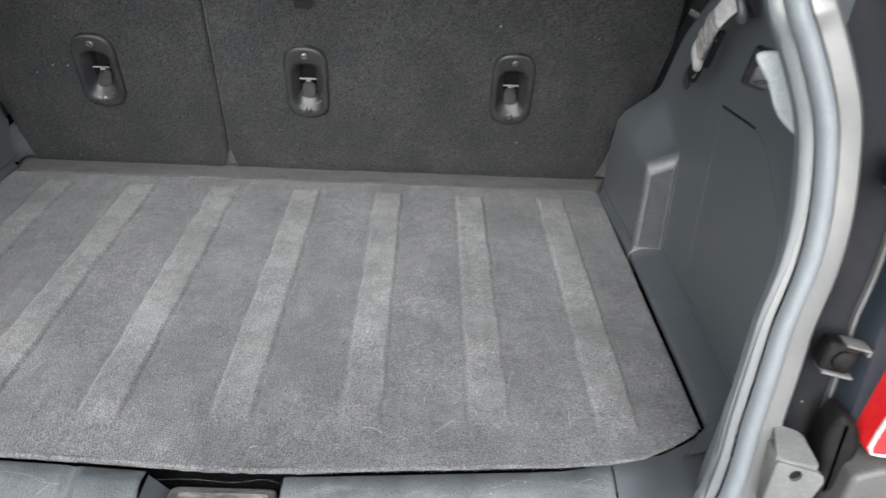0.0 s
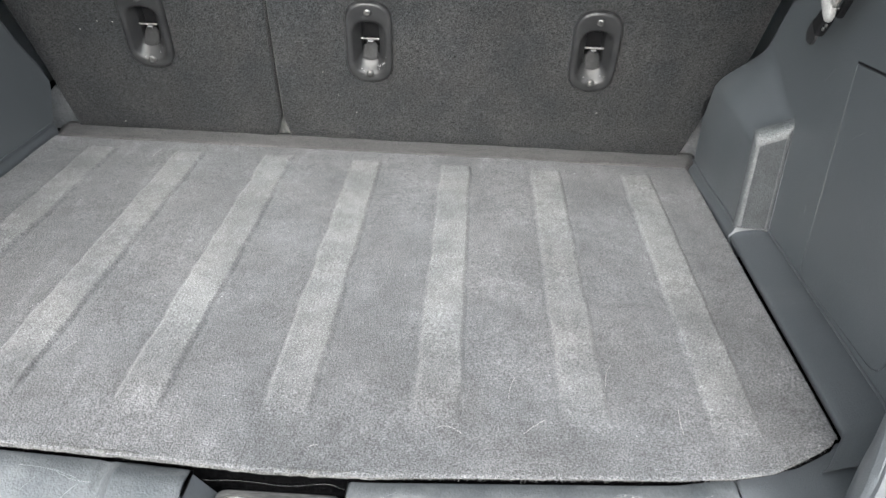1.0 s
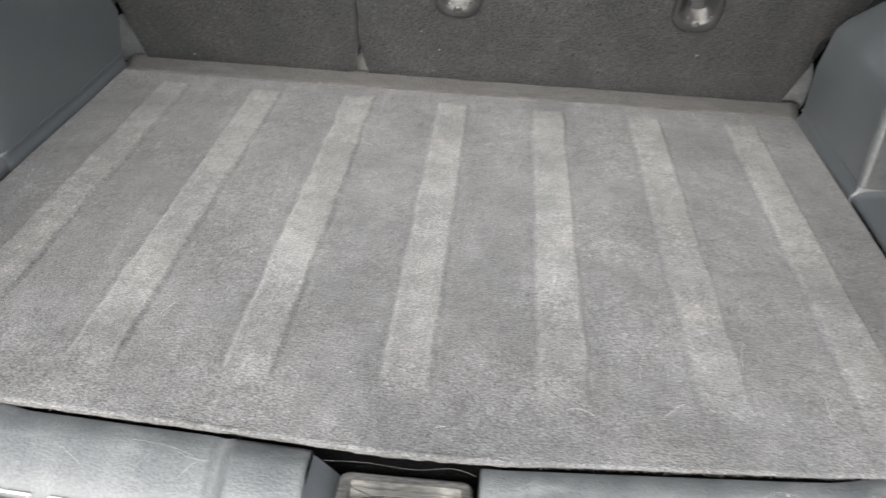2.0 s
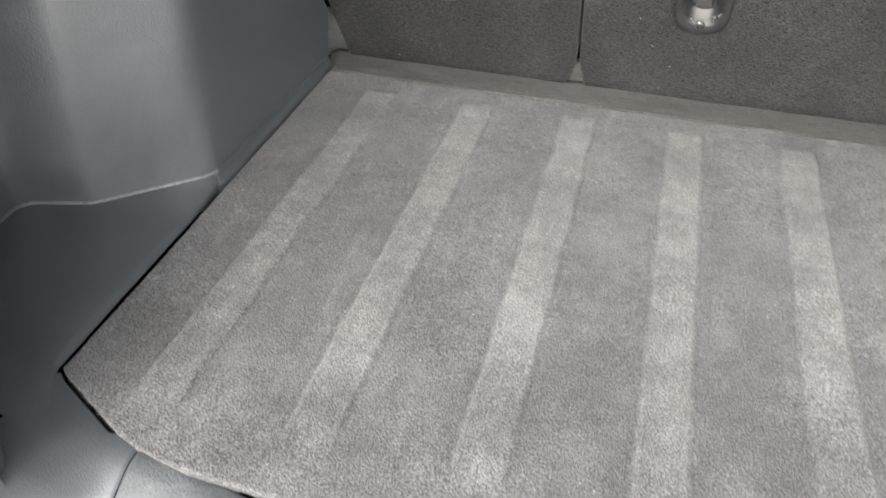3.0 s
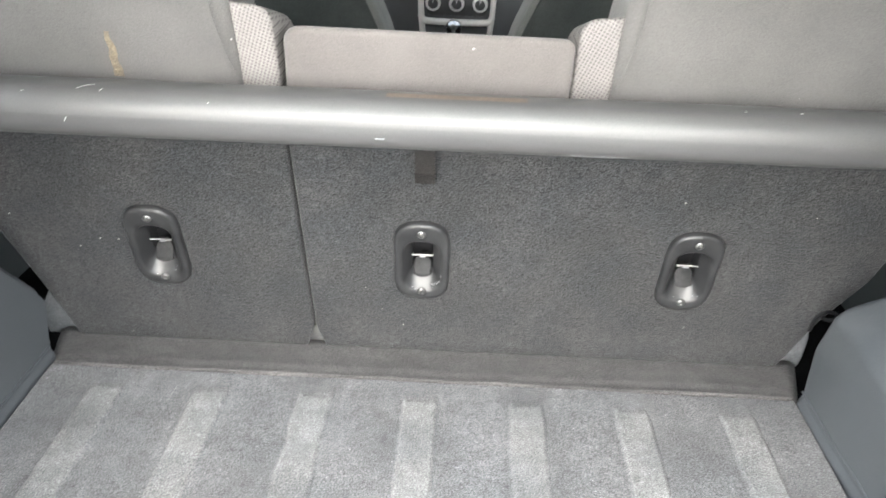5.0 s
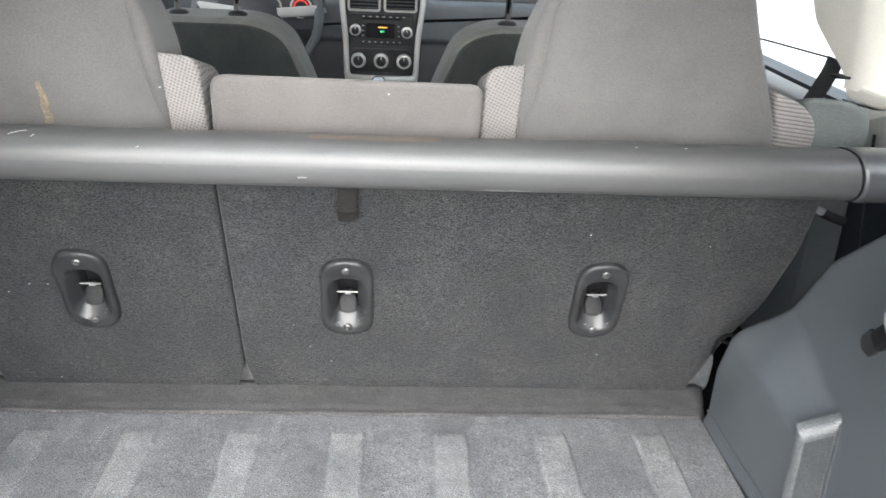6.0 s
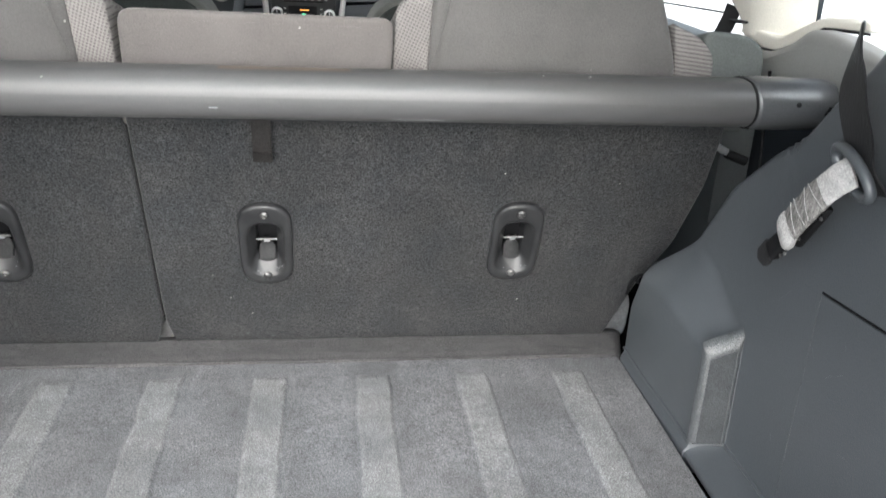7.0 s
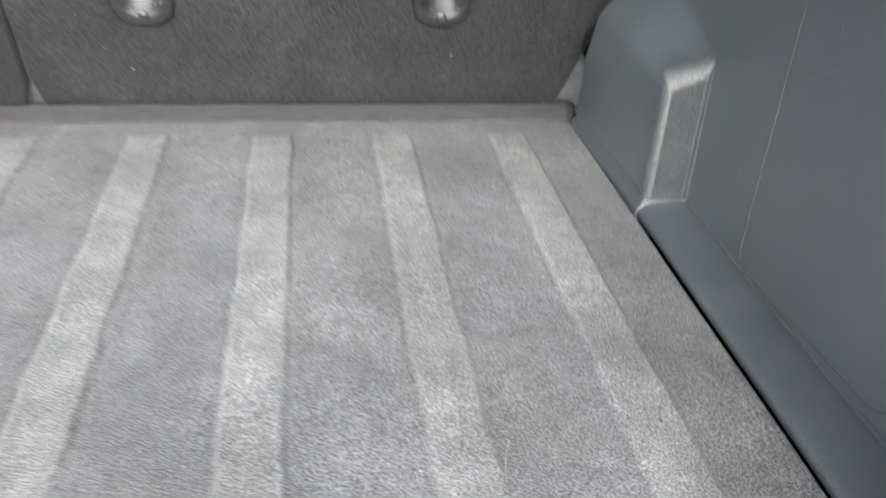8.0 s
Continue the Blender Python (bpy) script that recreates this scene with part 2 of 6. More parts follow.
def glass(name, colour, rough=0.0):
    m = bpy.data.materials.new(name)
    m.use_nodes = True
    b = m.node_tree.nodes["Principled BSDF"]
    b.inputs["Base Color"].default_value = (*colour, 1)
    b.inputs["Roughness"].default_value = rough
    b.inputs["Transmission Weight"].default_value = 1.0
    b.inputs["IOR"].default_value = 1.1
    return m


MAT_CARPET = mat_carpet()
FLAP_CARPET = stained(speckled(surface("flap_carpet", (0.096, 0.091, 0.090), (0.128, 0.122, 0.120), 0.95, 30, 520, 0.6, 0.8, 0.002, sheen=0.12, spec=0.12), 60, 0.05, 0.5), 16, 0.82, 1.18, (0.6, 1, 1))
EDGE_PILE = stained(surface("frayed_carpet_edge", (0.104, 0.104, 0.103), (0.142, 0.142, 0.141), 0.95, 60, 700, 0.6, 0.9, 0.002, sheen=0.05, spec=0.08), 22, 0.78, 1.15)
SEAT_CARPET = stained(stained(speckled(surface("seat_back_carpet", (0.0240, 0.0252, 0.0270), (0.0322, 0.0322, 0.0328), 0.95, 16, 480, 0.80, 0.9, 0.0018, sheen=0.12, spec=0.12), 38, 0.045, 0.6), 11, 0.80, 1.22, (1, 1, 0.45)), 130, 0.72, 1.30, (1, 1, 0.7), 4)
TRIM = dusty(pebbled(stained(speckled(surface("moulded_trim_plastic", (0.069, 0.077, 0.0845), (0.089, 0.098, 0.107), 0.36, 3, 650, 0.10, 0.12, 0.0005, spec=0.9), 16, 0.022, 0.7), 5, 0.90, 1.10), 620, 0.30, 0.0007), 4.5, (0.19, 0.198, 0.205), 0.32)
GRAIN = stained(pebbled(surface("coarse_grain_plastic", (0.034, 0.037, 0.040), (0.048, 0.052, 0.055), 0.55, 40, 700, 0.3, 0.15, 0.0005, spec=0.35), 520, 0.45, 0.0010), 140, 0.85, 1.15)
SILL = dusty(pebbled(speckled(surface("scuffed_sill_plastic", (0.066, 0.073, 0.079), (0.105, 0.112, 0.118), 0.50, 9, 330, 0.2, 0.25, 0.0008, stretch=(2, 0.8, 1)), 55, 0.07, 0.6), 520, 0.45, 0.0009), 20, (0.24, 0.248, 0.255), 0.45, 0.50, 0.74, (0.6, 1.6, 1))
BAR = speckled(surface("cover_bar_plastic", (0.062, 0.0615, 0.062), (0.075, 0.0745, 0.075), 0.43, 3, 700, 0.1, 0.10, 0.0005, spec=0.65), 14, 0.018, 0.7)
BAR_CAP = surface("cover_end_plastic", (0.060, 0.063, 0.066), (0.076, 0.079, 0.083), 0.30, 8, 600, 0.2, 0.15, 0.0006, spec=0.8)
FABRIC = dusty(speckled(surface("grey_seat_fabric", (0.116, 0.106, 0.102), (0.142, 0.130, 0.125), 0.9, 9, 900, 0.22, 0.4, 0.0008, sheen=0.2, spec=0.2), 40, 0.05, 0.8), 6, (0.172, 0.160, 0.152), 0.35, 0.45, 0.7)
HEADREST = dusty(speckled(surface("dark_grey_headrest_cloth", (0.094, 0.091, 0.089), (0.120, 0.115, 0.112), 0.9, 9, 900, 0.22, 0.4, 0.0008, sheen=0.2, spec=0.2), 40, 0.05, 0.8), 6, (0.150, 0.143, 0.138), 0.30, 0.48, 0.72)
STAIN = stained(surface("dry_brown_stain", (0.16, 0.135, 0.105), (0.24, 0.19, 0.135), 0.9, 160, 700, 0.3, 0.4, 0.0008, spec=0.15), 260, 0.7, 1.2)
FABRIC_EDGE = surface("grey_seat_piping", (0.19, 0.18, 0.17), (0.23, 0.215, 0.20), 0.85, 20, 700, 0.2, 0.4, 0.001)
BOLSTER = surface("green_grey_side_cloth", (0.085, 0.095, 0.092), (0.115, 0.125, 0.12), 0.85, 12, 600, 0.2, 0.4, 0.001)
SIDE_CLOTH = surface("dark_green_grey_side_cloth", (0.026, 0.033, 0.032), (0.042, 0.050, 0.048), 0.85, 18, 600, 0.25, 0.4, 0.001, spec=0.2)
WOVEN = woven("woven_insert")
RIBBED = woven("ribbed_insert", True)
SEAT_DARK = stained(surface("dark_seat_back_cloth", (0.038, 0.044, 0.043), (0.054, 0.060, 0.058), 0.85, 14, 500, 0.25, 0.3, 0.001, spec=0.2), 12, 0.85, 1.15)
FRONT_CLOTH = surface("front_seat_cloth", (0.135, 0.140, 0.130), (0.175, 0.178, 0.167), 0.9, 14, 600, 0.25, 0.3, 0.001, sheen=0.15, spec=0.2)
PLATE = surface("black_moulded_plate", (0.018, 0.0185, 0.0198), (0.029, 0.0295, 0.0305), 0.36, 30, 900, 0.15, 0.12, 0.0006, spec=0.45)
PLATE_WORN = surface("rubbed_tongue_plastic", (0.014, 0.014, 0.015), (0.024, 0.024, 0.025), 0.58, 60, 500, 0.2, 0.15, 0.0006, spec=0.2)
BLACK = surface("deep_black_plastic", (0.006, 0.006, 0.007), (0.01, 0.01, 0.011), 0.6, 10, 300, 0.3, 0.2, 0.001, spec=0.2)
STEEL = surface("zinc_steel", (0.42, 0.42, 0.41), (0.55, 0.54, 0.52), 0.32, 40, 300, 0.15, 0.1, 0.0008, metal=1.0)
SCREW = surface("worn_screw_steel", (0.16, 0.16, 0.16), (0.24, 0.238, 0.232), 0.42, 90, 400, 0.3, 0.2, 0.0006, metal=0.9)
DULL_WIRE = surface("dull_steel_wire", (0.20, 0.20, 0.196), (0.28, 0.275, 0.27), 0.5, 90, 400, 0.2, 0.1, 0.0006, metal=0.6)
DULL = surface("dull_zinc_sheet", (0.20, 0.20, 0.196), (0.34, 0.337, 0.328), 0.38, 40, 300, 0.3, 0.15, 0.0008, metal=0.8, stretch=(0.4, 2.5, 1))
CHROME = surface("chrome", (0.75, 0.75, 0.74), (0.82, 0.82, 0.81), 0.12, 20, 300, 0.05, 0.02, 0.0005, metal=1.0, rough_var=0.05)
BRACKET = dusty(surface("pale_grey_bracket", (0.19, 0.197, 0.205), (0.25, 0.258, 0.268), 0.55, 25, 300, 0.15, 0.2, 0.001), 40, (0.12, 0.13, 0.14), 0.5)
HINGE = surface("grey_hinge_plastic", (0.085, 0.086, 0.086), (0.115, 0.115, 0.114), 0.6, 40, 300, 0.15, 0.2, 0.001)
PALE = surface("pale_blue_grey_plastic", (0.30, 0.325, 0.335), (0.38, 0.405, 0.415), 0.55, 25, 300, 0.1, 0.2, 0.001)
RUBBER = dusty(surface("grey_hatch_seal_rubber", (0.118, 0.131, 0.143), (0.138, 0.151, 0.163), 0.46, 8, 500, 0.08, 0.06, 0.0004, spec=0.4), 14, (0.23, 0.245, 0.258), 0.35, 0.5, 0.8)
PAINT = dusty(speckled(surface("dusty_beige_grey_paint", (0.082, 0.083, 0.083), (0.100, 0.101, 0.101), 0.30, 6, 300, 0.05, 0.05, 0.0004, spec=0.75), 70, 0.06, 0.7), 9, (0.17, 0.164, 0.152), 0.4)
PAINT_DARK = dusty(speckled(surface("dusty_dark_gutter_paint", (0.007, 0.008, 0.010), (0.012, 0.013, 0.016), 0.62, 9, 300, 0.15, 0.06, 0.0006, spec=0.12), 45, 0.07, 0.5), 12, (0.030, 0.027, 0.025), 0.5, 0.48, 0.75)
BODY = surface("dark_blue_grey_body_paint", (0.010, 0.013, 0.018), (0.016, 0.020, 0.026), 0.36, 5, 300, 0.1, 0.03, 0.0004, spec=0.2)
BUMPER = surface("grey_bumper_plastic", (0.05, 0.05, 0.05), (0.08, 0.08, 0.078), 0.5, 12, 400, 0.2, 0.2, 0.001)
RED_LENS = surface("red_tail_lamp_lens", (0.45, 0.012, 0.014), (0.6, 0.02, 0.022), 0.22, 12, 300, 0.1, 0.05, 0.0005)
# scuffed lamp rim; also the highlight painted on the bumper corner
LENS_RIM = surface("scuffed_lamp_rim_and_edge_highlight", (0.32, 0.30, 0.295), (0.45, 0.42, 0.41), 0.5, 60, 300, 0.3, 0.3, 0.001)
BELT = surface("black_seat_belt_webbing", (0.014, 0.014, 0.015), (0.026, 0.026, 0.027), 0.42, 30, 700, 0.4, 0.5, 0.001, stretch=(1, 1, 0.3))
STRAP = surface("brown_black_webbing", (0.010, 0.0092, 0.009), (0.020, 0.0185, 0.018), 0.7, 30, 600, 0.4, 0.6, 0.001, spec=0.2)
BELT_GREY = surface("grey_seat_belt_webbing", (0.36, 0.352, 0.345), (0.48, 0.47, 0.46), 0.8, 90, 700, 0.3, 0.6, 0.001, stretch=(1, 0.5, 1))
BEIGE = surface("beige_pillar_plastic", (0.78, 0.75, 0.67), (0.82, 0.79, 0.72), 0.6, 6, 500, 0.06, 0.1, 0.0006)
QUARTER = surface("mid_grey_quarter_plastic", (0.32, 0.32, 0.305), (0.38, 0.38, 0.365), 0.5, 5, 600, 0.08, 0.15, 0.0008)
HEADLINER = surface("light_grey_headliner", (0.5, 0.49, 0.46), (0.56, 0.55, 0.52), 0.95, 10, 500, 0.12, 0.3, 0.001)
FLOOR = surface("black_underlay", (0.004, 0.004, 0.0045), (0.008, 0.008, 0.0085), 0.95, 10, 300, 0.3, 0.4, 0.002, spec=0.05)
ASPHALT = surface("pale_concrete", (0.60, 0.595, 0.58), (0.70, 0.695, 0.68), 0.9, 1.5, 150, 0.4, 0.6, 0.006)
RING = surface("satin_chrome_ring", (0.62, 0.62, 0.61), (0.70, 0.70, 0.69), 0.38, 20, 300, 0.05, 0.02, 0.0005, metal=0.75)
WHEEL = surface("pale_grey_wheel_leather", (0.40, 0.41, 0.40), (0.48, 0.49, 0.48), 0.5, 9, 500, 0.1, 0.2, 0.0008)
DASH = surface("dark_dashboard_plastic", (0.034, 0.037, 0.040), (0.050, 0.054, 0.058), 0.5, 6, 400, 0.15, 0.2, 0.001, spec=0.45)
DASH_PALE = surface("blue_grey_dashboard_plastic", (0.070, 0.078, 0.083), (0.095, 0.104, 0.110), 0.55, 6, 400, 0.15, 0.2, 0.001)
DOOR_CARD = surface("pale_grey_door_card", (0.30, 0.305, 0.30), (0.36, 0.365, 0.36), 0.6, 6, 400, 0.08, 0.15, 0.001)
DOOR_LOW = stained(surface("blue_grey_door_plastic", (0.075, 0.084, 0.087), (0.100, 0.110, 0.113), 0.45, 6, 400, 0.15, 0.2, 0.001, spec=0.7), 9, 0.8, 1.2)
BUMP_RUBBER = surface("black_bump_rubber", (0.005, 0.005, 0.0055), (0.011, 0.011, 0.0112), 0.6, 60, 400, 0.3, 0.3, 0.001, spec=0.12)
SILVER = surface("silver_painted_plastic", (0.55, 0.54, 0.51), (0.62, 0.61, 0.58), 0.45, 9, 300, 0.05, 0.05, 0.0005, metal=0.2)
WHITE = surface("white_print", (0.6, 0.6, 0.6), (0.7, 0.7, 0.7), 0.6, 9, 300, 0.05, 0.05, 0.0005)
# brown of the reflection painted along the cover bar
TAN = surface("brown_reflection_tint", (0.115, 0.090, 0.072), (0.145, 0.112, 0.090), 0.45, 25, 300, 0.15, 0.1, 0.0005)
RED_DIAL = glow("red_dial_light", (0.55, 0.03, 0.025), 0.5)
GREEN_LED = glow("green_display_digits", (0.1, 0.7, 0.3), 0.35)
AMBER_LED = glow("amber_display_line", (0.8, 0.42, 0.1), 0.4)
# serves the bar's nicks and the highlight dashes painted on the sill lip
LIP = surface("pale_nick_and_lip_highlight", (0.40, 0.40, 0.395), (0.52, 0.52, 0.51), 0.45, 60, 300, 0.2, 0.2, 0.0006)
# pale tone for scuffs and nicks, also the left base bead's painted highlight
SCUFF_AND_GLINT = surface("pale_scuff_and_bead_highlight", (0.16, 0.165, 0.17), (0.26, 0.265, 0.27), 0.35, 30, 300, 0.2, 0.1, 0.0005)
# pale tone of the highlight painted round the access panel
EDGE_TRIM = surface("panel_groove_highlight", (0.075, 0.08, 0.085), (0.13, 0.135, 0.14), 0.45, 18, 300, 0.3, 0.1, 0.0004)
# lighter than the grain insert, for highlights painted along the facet's edges
SHINY_TRIM = pebbled(surface("trim_edge_highlight", (0.046, 0.050, 0.053), (0.066, 0.071, 0.075), 0.36, 160, 600, 0.4, 0.15, 0.0005, spec=0.8), 560, 0.55, 0.0010)
BELT_RIB = surface("ribbed_dirty_webbing", (0.10, 0.098, 0.092), (0.25, 0.24, 0.23), 0.8, 240, 900, 0.5, 0.8, 0.0015, stretch=(1, 1.4, 0.35))
LINT = surface("pale_lint_thread", (0.34, 0.34, 0.33), (0.45, 0.44, 0.43), 0.9, 60, 300, 0.1, 0.1, 0.0005)
TINTED = glass("tinted_rear_glass", (0.62, 0.66, 0.64))
PANE = glass("window_glass", (0.93, 0.96, 0.95))


# ---- mesh helpers ----
def finish(name, bm, material, sharp=38.0):
    bmesh.ops.remove_doubles(bm, verts=bm.verts, dist=1e-6)
    bmesh.ops.recalc_face_normals(bm, faces=bm.faces)
    me = bpy.data.meshes.new(name)
    bm.to_mesh(me)
    bm.free()
    me.materials.append(material)
    me.shade_smooth()
    me.set_sharp_from_angle(angle=radians(sharp))
    return me


BASES = {}


def thing(name, base, label, category, group="", kind=""):
    """An Empty at the base of a thing, whose parts are given in world places."""
    ob = new(name)
    ob.empty_display_size = 0.05
    ob.location = base
    BASES[ob.name] = Vector(base)
    return tagged(ob, label, category, group, kind)


def part(name, bm, material, parent, label="", sharp=38.0):
    ob = new(name, finish(name, bm, material, sharp))
    if parent is not None:
        ob.parent = parent
        if parent.name in BASES:
            ob.matrix_parent_inverse = Matrix.Translation(-BASES[parent.name])
    return tagged(ob, label)


def solo(name, bm, material, label, category, kind="", sharp=38.0):
    return tagged(part(name, bm, material, None, "", sharp), label, category, "", kind)


def box(x0, x1, y0, y1, z0, z1, bevel=0.0, segments=2):
    bm = bmesh.new()
    bmesh.ops.create_cube(bm, size=1.0, matrix=Matrix.LocRotScale(((x0 + x1) / 2, (y0 + y1) / 2, (z0 + z1) / 2), None, (abs(x1 - x0), abs(y1 - y0), abs(z1 - z0))))
    if bevel:
        bmesh.ops.bevel(bm, geom=bm.edges, offset=bevel, segments=segments, affect="EDGES", profile=0.5)
    return bm


def join(*bms):
    out = bmesh.new()
    for b in bms:
        me = bpy.data.meshes.new("piece")
        b.to_mesh(me)
        b.free()
        out.from_mesh(me)
        bpy.data.meshes.remove(me)
    return out


def moved(bm, m):
    bmesh.ops.transform(bm, matrix=m, verts=bm.verts)
    return bm


def sheet(us, vs, f):
    """A quad sheet over the samples us x vs of f(u, v) -> place."""
    bm = bmesh.new()
    rows = [[bm.verts.new(f(u, v)) for u in us] for v in vs]
    for a, b in zip(rows, rows[1:]):
        for i in range(len(us) - 1):
            bm.faces.new((a[i], a[i + 1], b[i + 1], b[i]))
    return bm


def thick(ob, t, offset=-1.0):
    s = ob.modifiers.new("thickness", "SOLIDIFY")
    s.thickness, s.offset = t, offset
    return ob


def spline(pts, n, closed=False):
    """n points along a smooth curve through pts."""
    p = [Vector(q) for q in pts]
    k = len(p)
    segs = k if closed else k - 1
    out = []
    for i in range(n):
        s = i / (n if closed else n - 1) * segs
        j = min(int(s), segs - 1)
        t = s - j
        if closed:
            a, b, c, d = (p[(j + q) % k] for q in (-1, 0, 1, 2))
        else:
            b, c = p[j], p[j + 1]
            a = p[j - 1] if j else b + (b - c)
            d = p[j + 2] if j + 2 < k else c + (c - b)
        out.append(0.5 * ((2 * b) + (c - a) * t + (2 * a - 5 * b + 4 * c - d) * t * t + (3 * b - a - 3 * c + d) * t ** 3))
    return out


def tube(path, radius, sides=10, closed=False, squash=1.0, caps=True):
    """A round rod along a path. radius: a number or one for each point."""
    bm = bmesh.new()
    path = [Vector(q) for q in path]
    n = len(path)
    rings = []
    side = None
    for i, q in enumerate(path):
        a = path[(i - 1) % n] if closed or i else q
        b = path[(i + 1) % n] if closed or i < n - 1 else q
        d = (b - a).normalized()
        if side is None:
            side = d.orthogonal().normalized()
        side = (side - d * side.dot(d)).normalized()
        up = d.cross(side)
        r = radius[i] if isinstance(radius, (list, tuple)) else radius
        rings.append([bm.verts.new(q + (side * math.cos(w) + up * squash * math.sin(w)) * r) for w in (2 * math.pi * k / sides for k in range(sides))])
    for a, b in zip(rings, rings[1:] + rings[:1] if closed else rings[1:]):
        for k in range(sides):
            bm.faces.new((a[k], a[(k + 1) % sides], b[(k + 1) % sides], b[k]))
    if caps and not closed:
        bm.faces.new(rings[0][::-1])
        bm.faces.new(rings[-1])
    return bm


def ribbon(path, across, width, thickness=0.0015):
    """Webbing: a flat band along path; across: its width direction at each point."""
    bm = bmesh.new()
    path = [Vector(q) for q in path]
    rows = []
    for i, q in enumerate(path):
        d = (path[min(i + 1, len(path) - 1)] - path[max(i - 1, 0)]).normalized()
        s = Vector(across[i]) if isinstance(across, list) else Vector(across)
        s = (s - d * s.dot(d)).normalized()
        w = width[i] if isinstance(width, list) else width
        nn = d.cross(s).normalized() * thickness / 2
        rows.append([bm.verts.new(q + s * w * a / 2 + nn * b) for a, b in ((-1, -1), (0, -1.6), (1, -1), (1, 1), (0, 1.6), (-1, 1))])
    for a, b in zip(rows, rows[1:]):
        for k in range(6):
            bm.faces.new((a[k], a[(k + 1) % 6], b[(k + 1) % 6], b[k]))
    bm.faces.new(rows[0][::-1])
    bm.faces.new(rows[-1])
    return bm


def lathe(profile, sides=24, m=Matrix.Identity(4)):
    """Turn (radius, height) pairs round local z, then place by m."""
    bm = bmesh.new()
    rings = [[bm.verts.new((r * math.cos(2 * math.pi * k / sides), r * math.sin(2 * math.pi * k / sides), h)) for k in range(sides)] for r, h in profile]
    for a, b in zip(rings, rings[1:]):
        for k in range(sides):
            bm.faces.new((a[k], a[(k + 1) % sides], b[(k + 1) % sides], b[k]))
    bm.faces.new(rings[0][::-1])
    bm.faces.new(rings[-1])
    return moved(bm, m)


def fillet(poly, radii, steps=5):
    """Round each corner of an outline by its own radius."""
    out = []
    n = len(poly)
    for i in range(n):
        p0, p, p1 = Vector(poly[i - 1]), Vector(poly[i]), Vector(poly[(i + 1) % n])
        r = radii[i] if isinstance(radii, (list, tuple)) else radii
        if r <= 0:
            out.append(tuple(p))
            continue
        a, b = (p0 - p), (p1 - p)
        d = min(r, a.length * 0.49, b.length * 0.49)
        s, e = p + a.normalized() * d, p + b.normalized() * d
        for k in range(steps + 1):
            t = k / steps
            out.append(tuple(s * (1 - t) ** 2 + p * 2 * t * (1 - t) + e * t * t))
    return out


def inset(poly, d):
    """An outline moved inwards by d (counter-clockwise outlines)."""
    n = len(poly)
    area = sum(poly[i][0] * poly[(i + 1) % n][1] - poly[(i + 1) % n][0] * poly[i][1] for i in range(n))
    s = 1 if area > 0 else -1
    out = []
    for i in range(n):
        a, p, b = Vector(poly[i - 1]), Vector(poly[i]), Vector(poly[(i + 1) % n])
        e0, e1 = (p - a), (b - p)
        if e0.length < 1e-9 or e1.length < 1e-9:
            out.append(tuple(p))
            continue
        e0.normalize(), e1.normalize()
        nn = Vector((-e0.y - e1.y, e0.x + e1.x))
        if nn.length < 1e-6:
            out.append(tuple(p))
            continue
        nn.normalize()
        c = max(nn.dot(Vector((-e0.y, e0.x))), 0.5)
        out.append(tuple(p + nn * s * d / c))
    return out


def slab(outline, place, depth, r=0.004, steps=3, holes=(), hole_depth=0.03, crown=0.0):
    """A plate with rounded front edges: outline in two numbers, place(a, b, d) -> world with d out of the front."""
    bm = bmesh.new()
    rings = [[bm.verts.new(place(a, b, 0)) for a, b in inset(outline, r * 1.25)]] if not holes else []
    for k in range(steps + 1):
        w = math.pi / 2 * k / steps
        ring = inset(outline, r * (1 - math.sin(w))) if k < steps else outline
        rings.append([bm.verts.new(place(a, b, -r * (1 - math.cos(w)))) for a, b in ring])
    rings.append([bm.verts.new(place(a, b, -depth)) for a, b in outline])
    n = len(outline)
    for a, b in zip(rings, rings[1:]):
        for k in range(n):
            bm.faces.new((a[k], a[(k + 1) % n], b[(k + 1) % n], b[k]))
    bm.faces.new(rings[-1])
    if holes:
        edges = [bm.edges.get((rings[0][k], rings[0][(k + 1) % n])) for k in range(n)]
        for h in holes:
            top = [bm.verts.new(place(a, b, 0)) for a, b in h]
            low = [bm.verts.new(place(a, b, -hole_depth)) for a, b in h]
            m = len(h)
            for k in range(m):
                edges.append(bm.edges.new((top[k], top[(k + 1) % m])))
            for k in range(m):
                bm.faces.new((top[k], top[(k + 1) % m], low[(k + 1) % m], low[k]))
            bm.faces.new(low)
        bmesh.ops.triangle_fill(bm, use_beauty=True, use_dissolve=False, edges=edges)
    else:
        bm.faces.new(rings[0][::-1])
    return bm


def lerp_table(table, s):
    """Piecewise-linear value from (key, value) pairs in rising order."""
    if s <= table[0][0]:
        return table[0][1]
    for (a, fa), (b, fb) in zip(table, table[1:]):
        if s <= b:
            return fa + (fb - fa) * (s - a) / (b - a)
    return table[-1][1]


def smooth(s):
    s = min(max(s, 0.0), 1.0)
    return s * s * (3 - 2 * s)


# ---- the setting ----
GROUND_Z = -0.72
bm = bmesh.new()
bmesh.ops.create_grid(bm, x_segments=4, y_segments=4, size=400)
solo("ground", moved(bm, Matrix.Translation((0, 0, GROUND_Z))), ASPHALT, "pale concrete parking ground under the car", "ground", "structure")

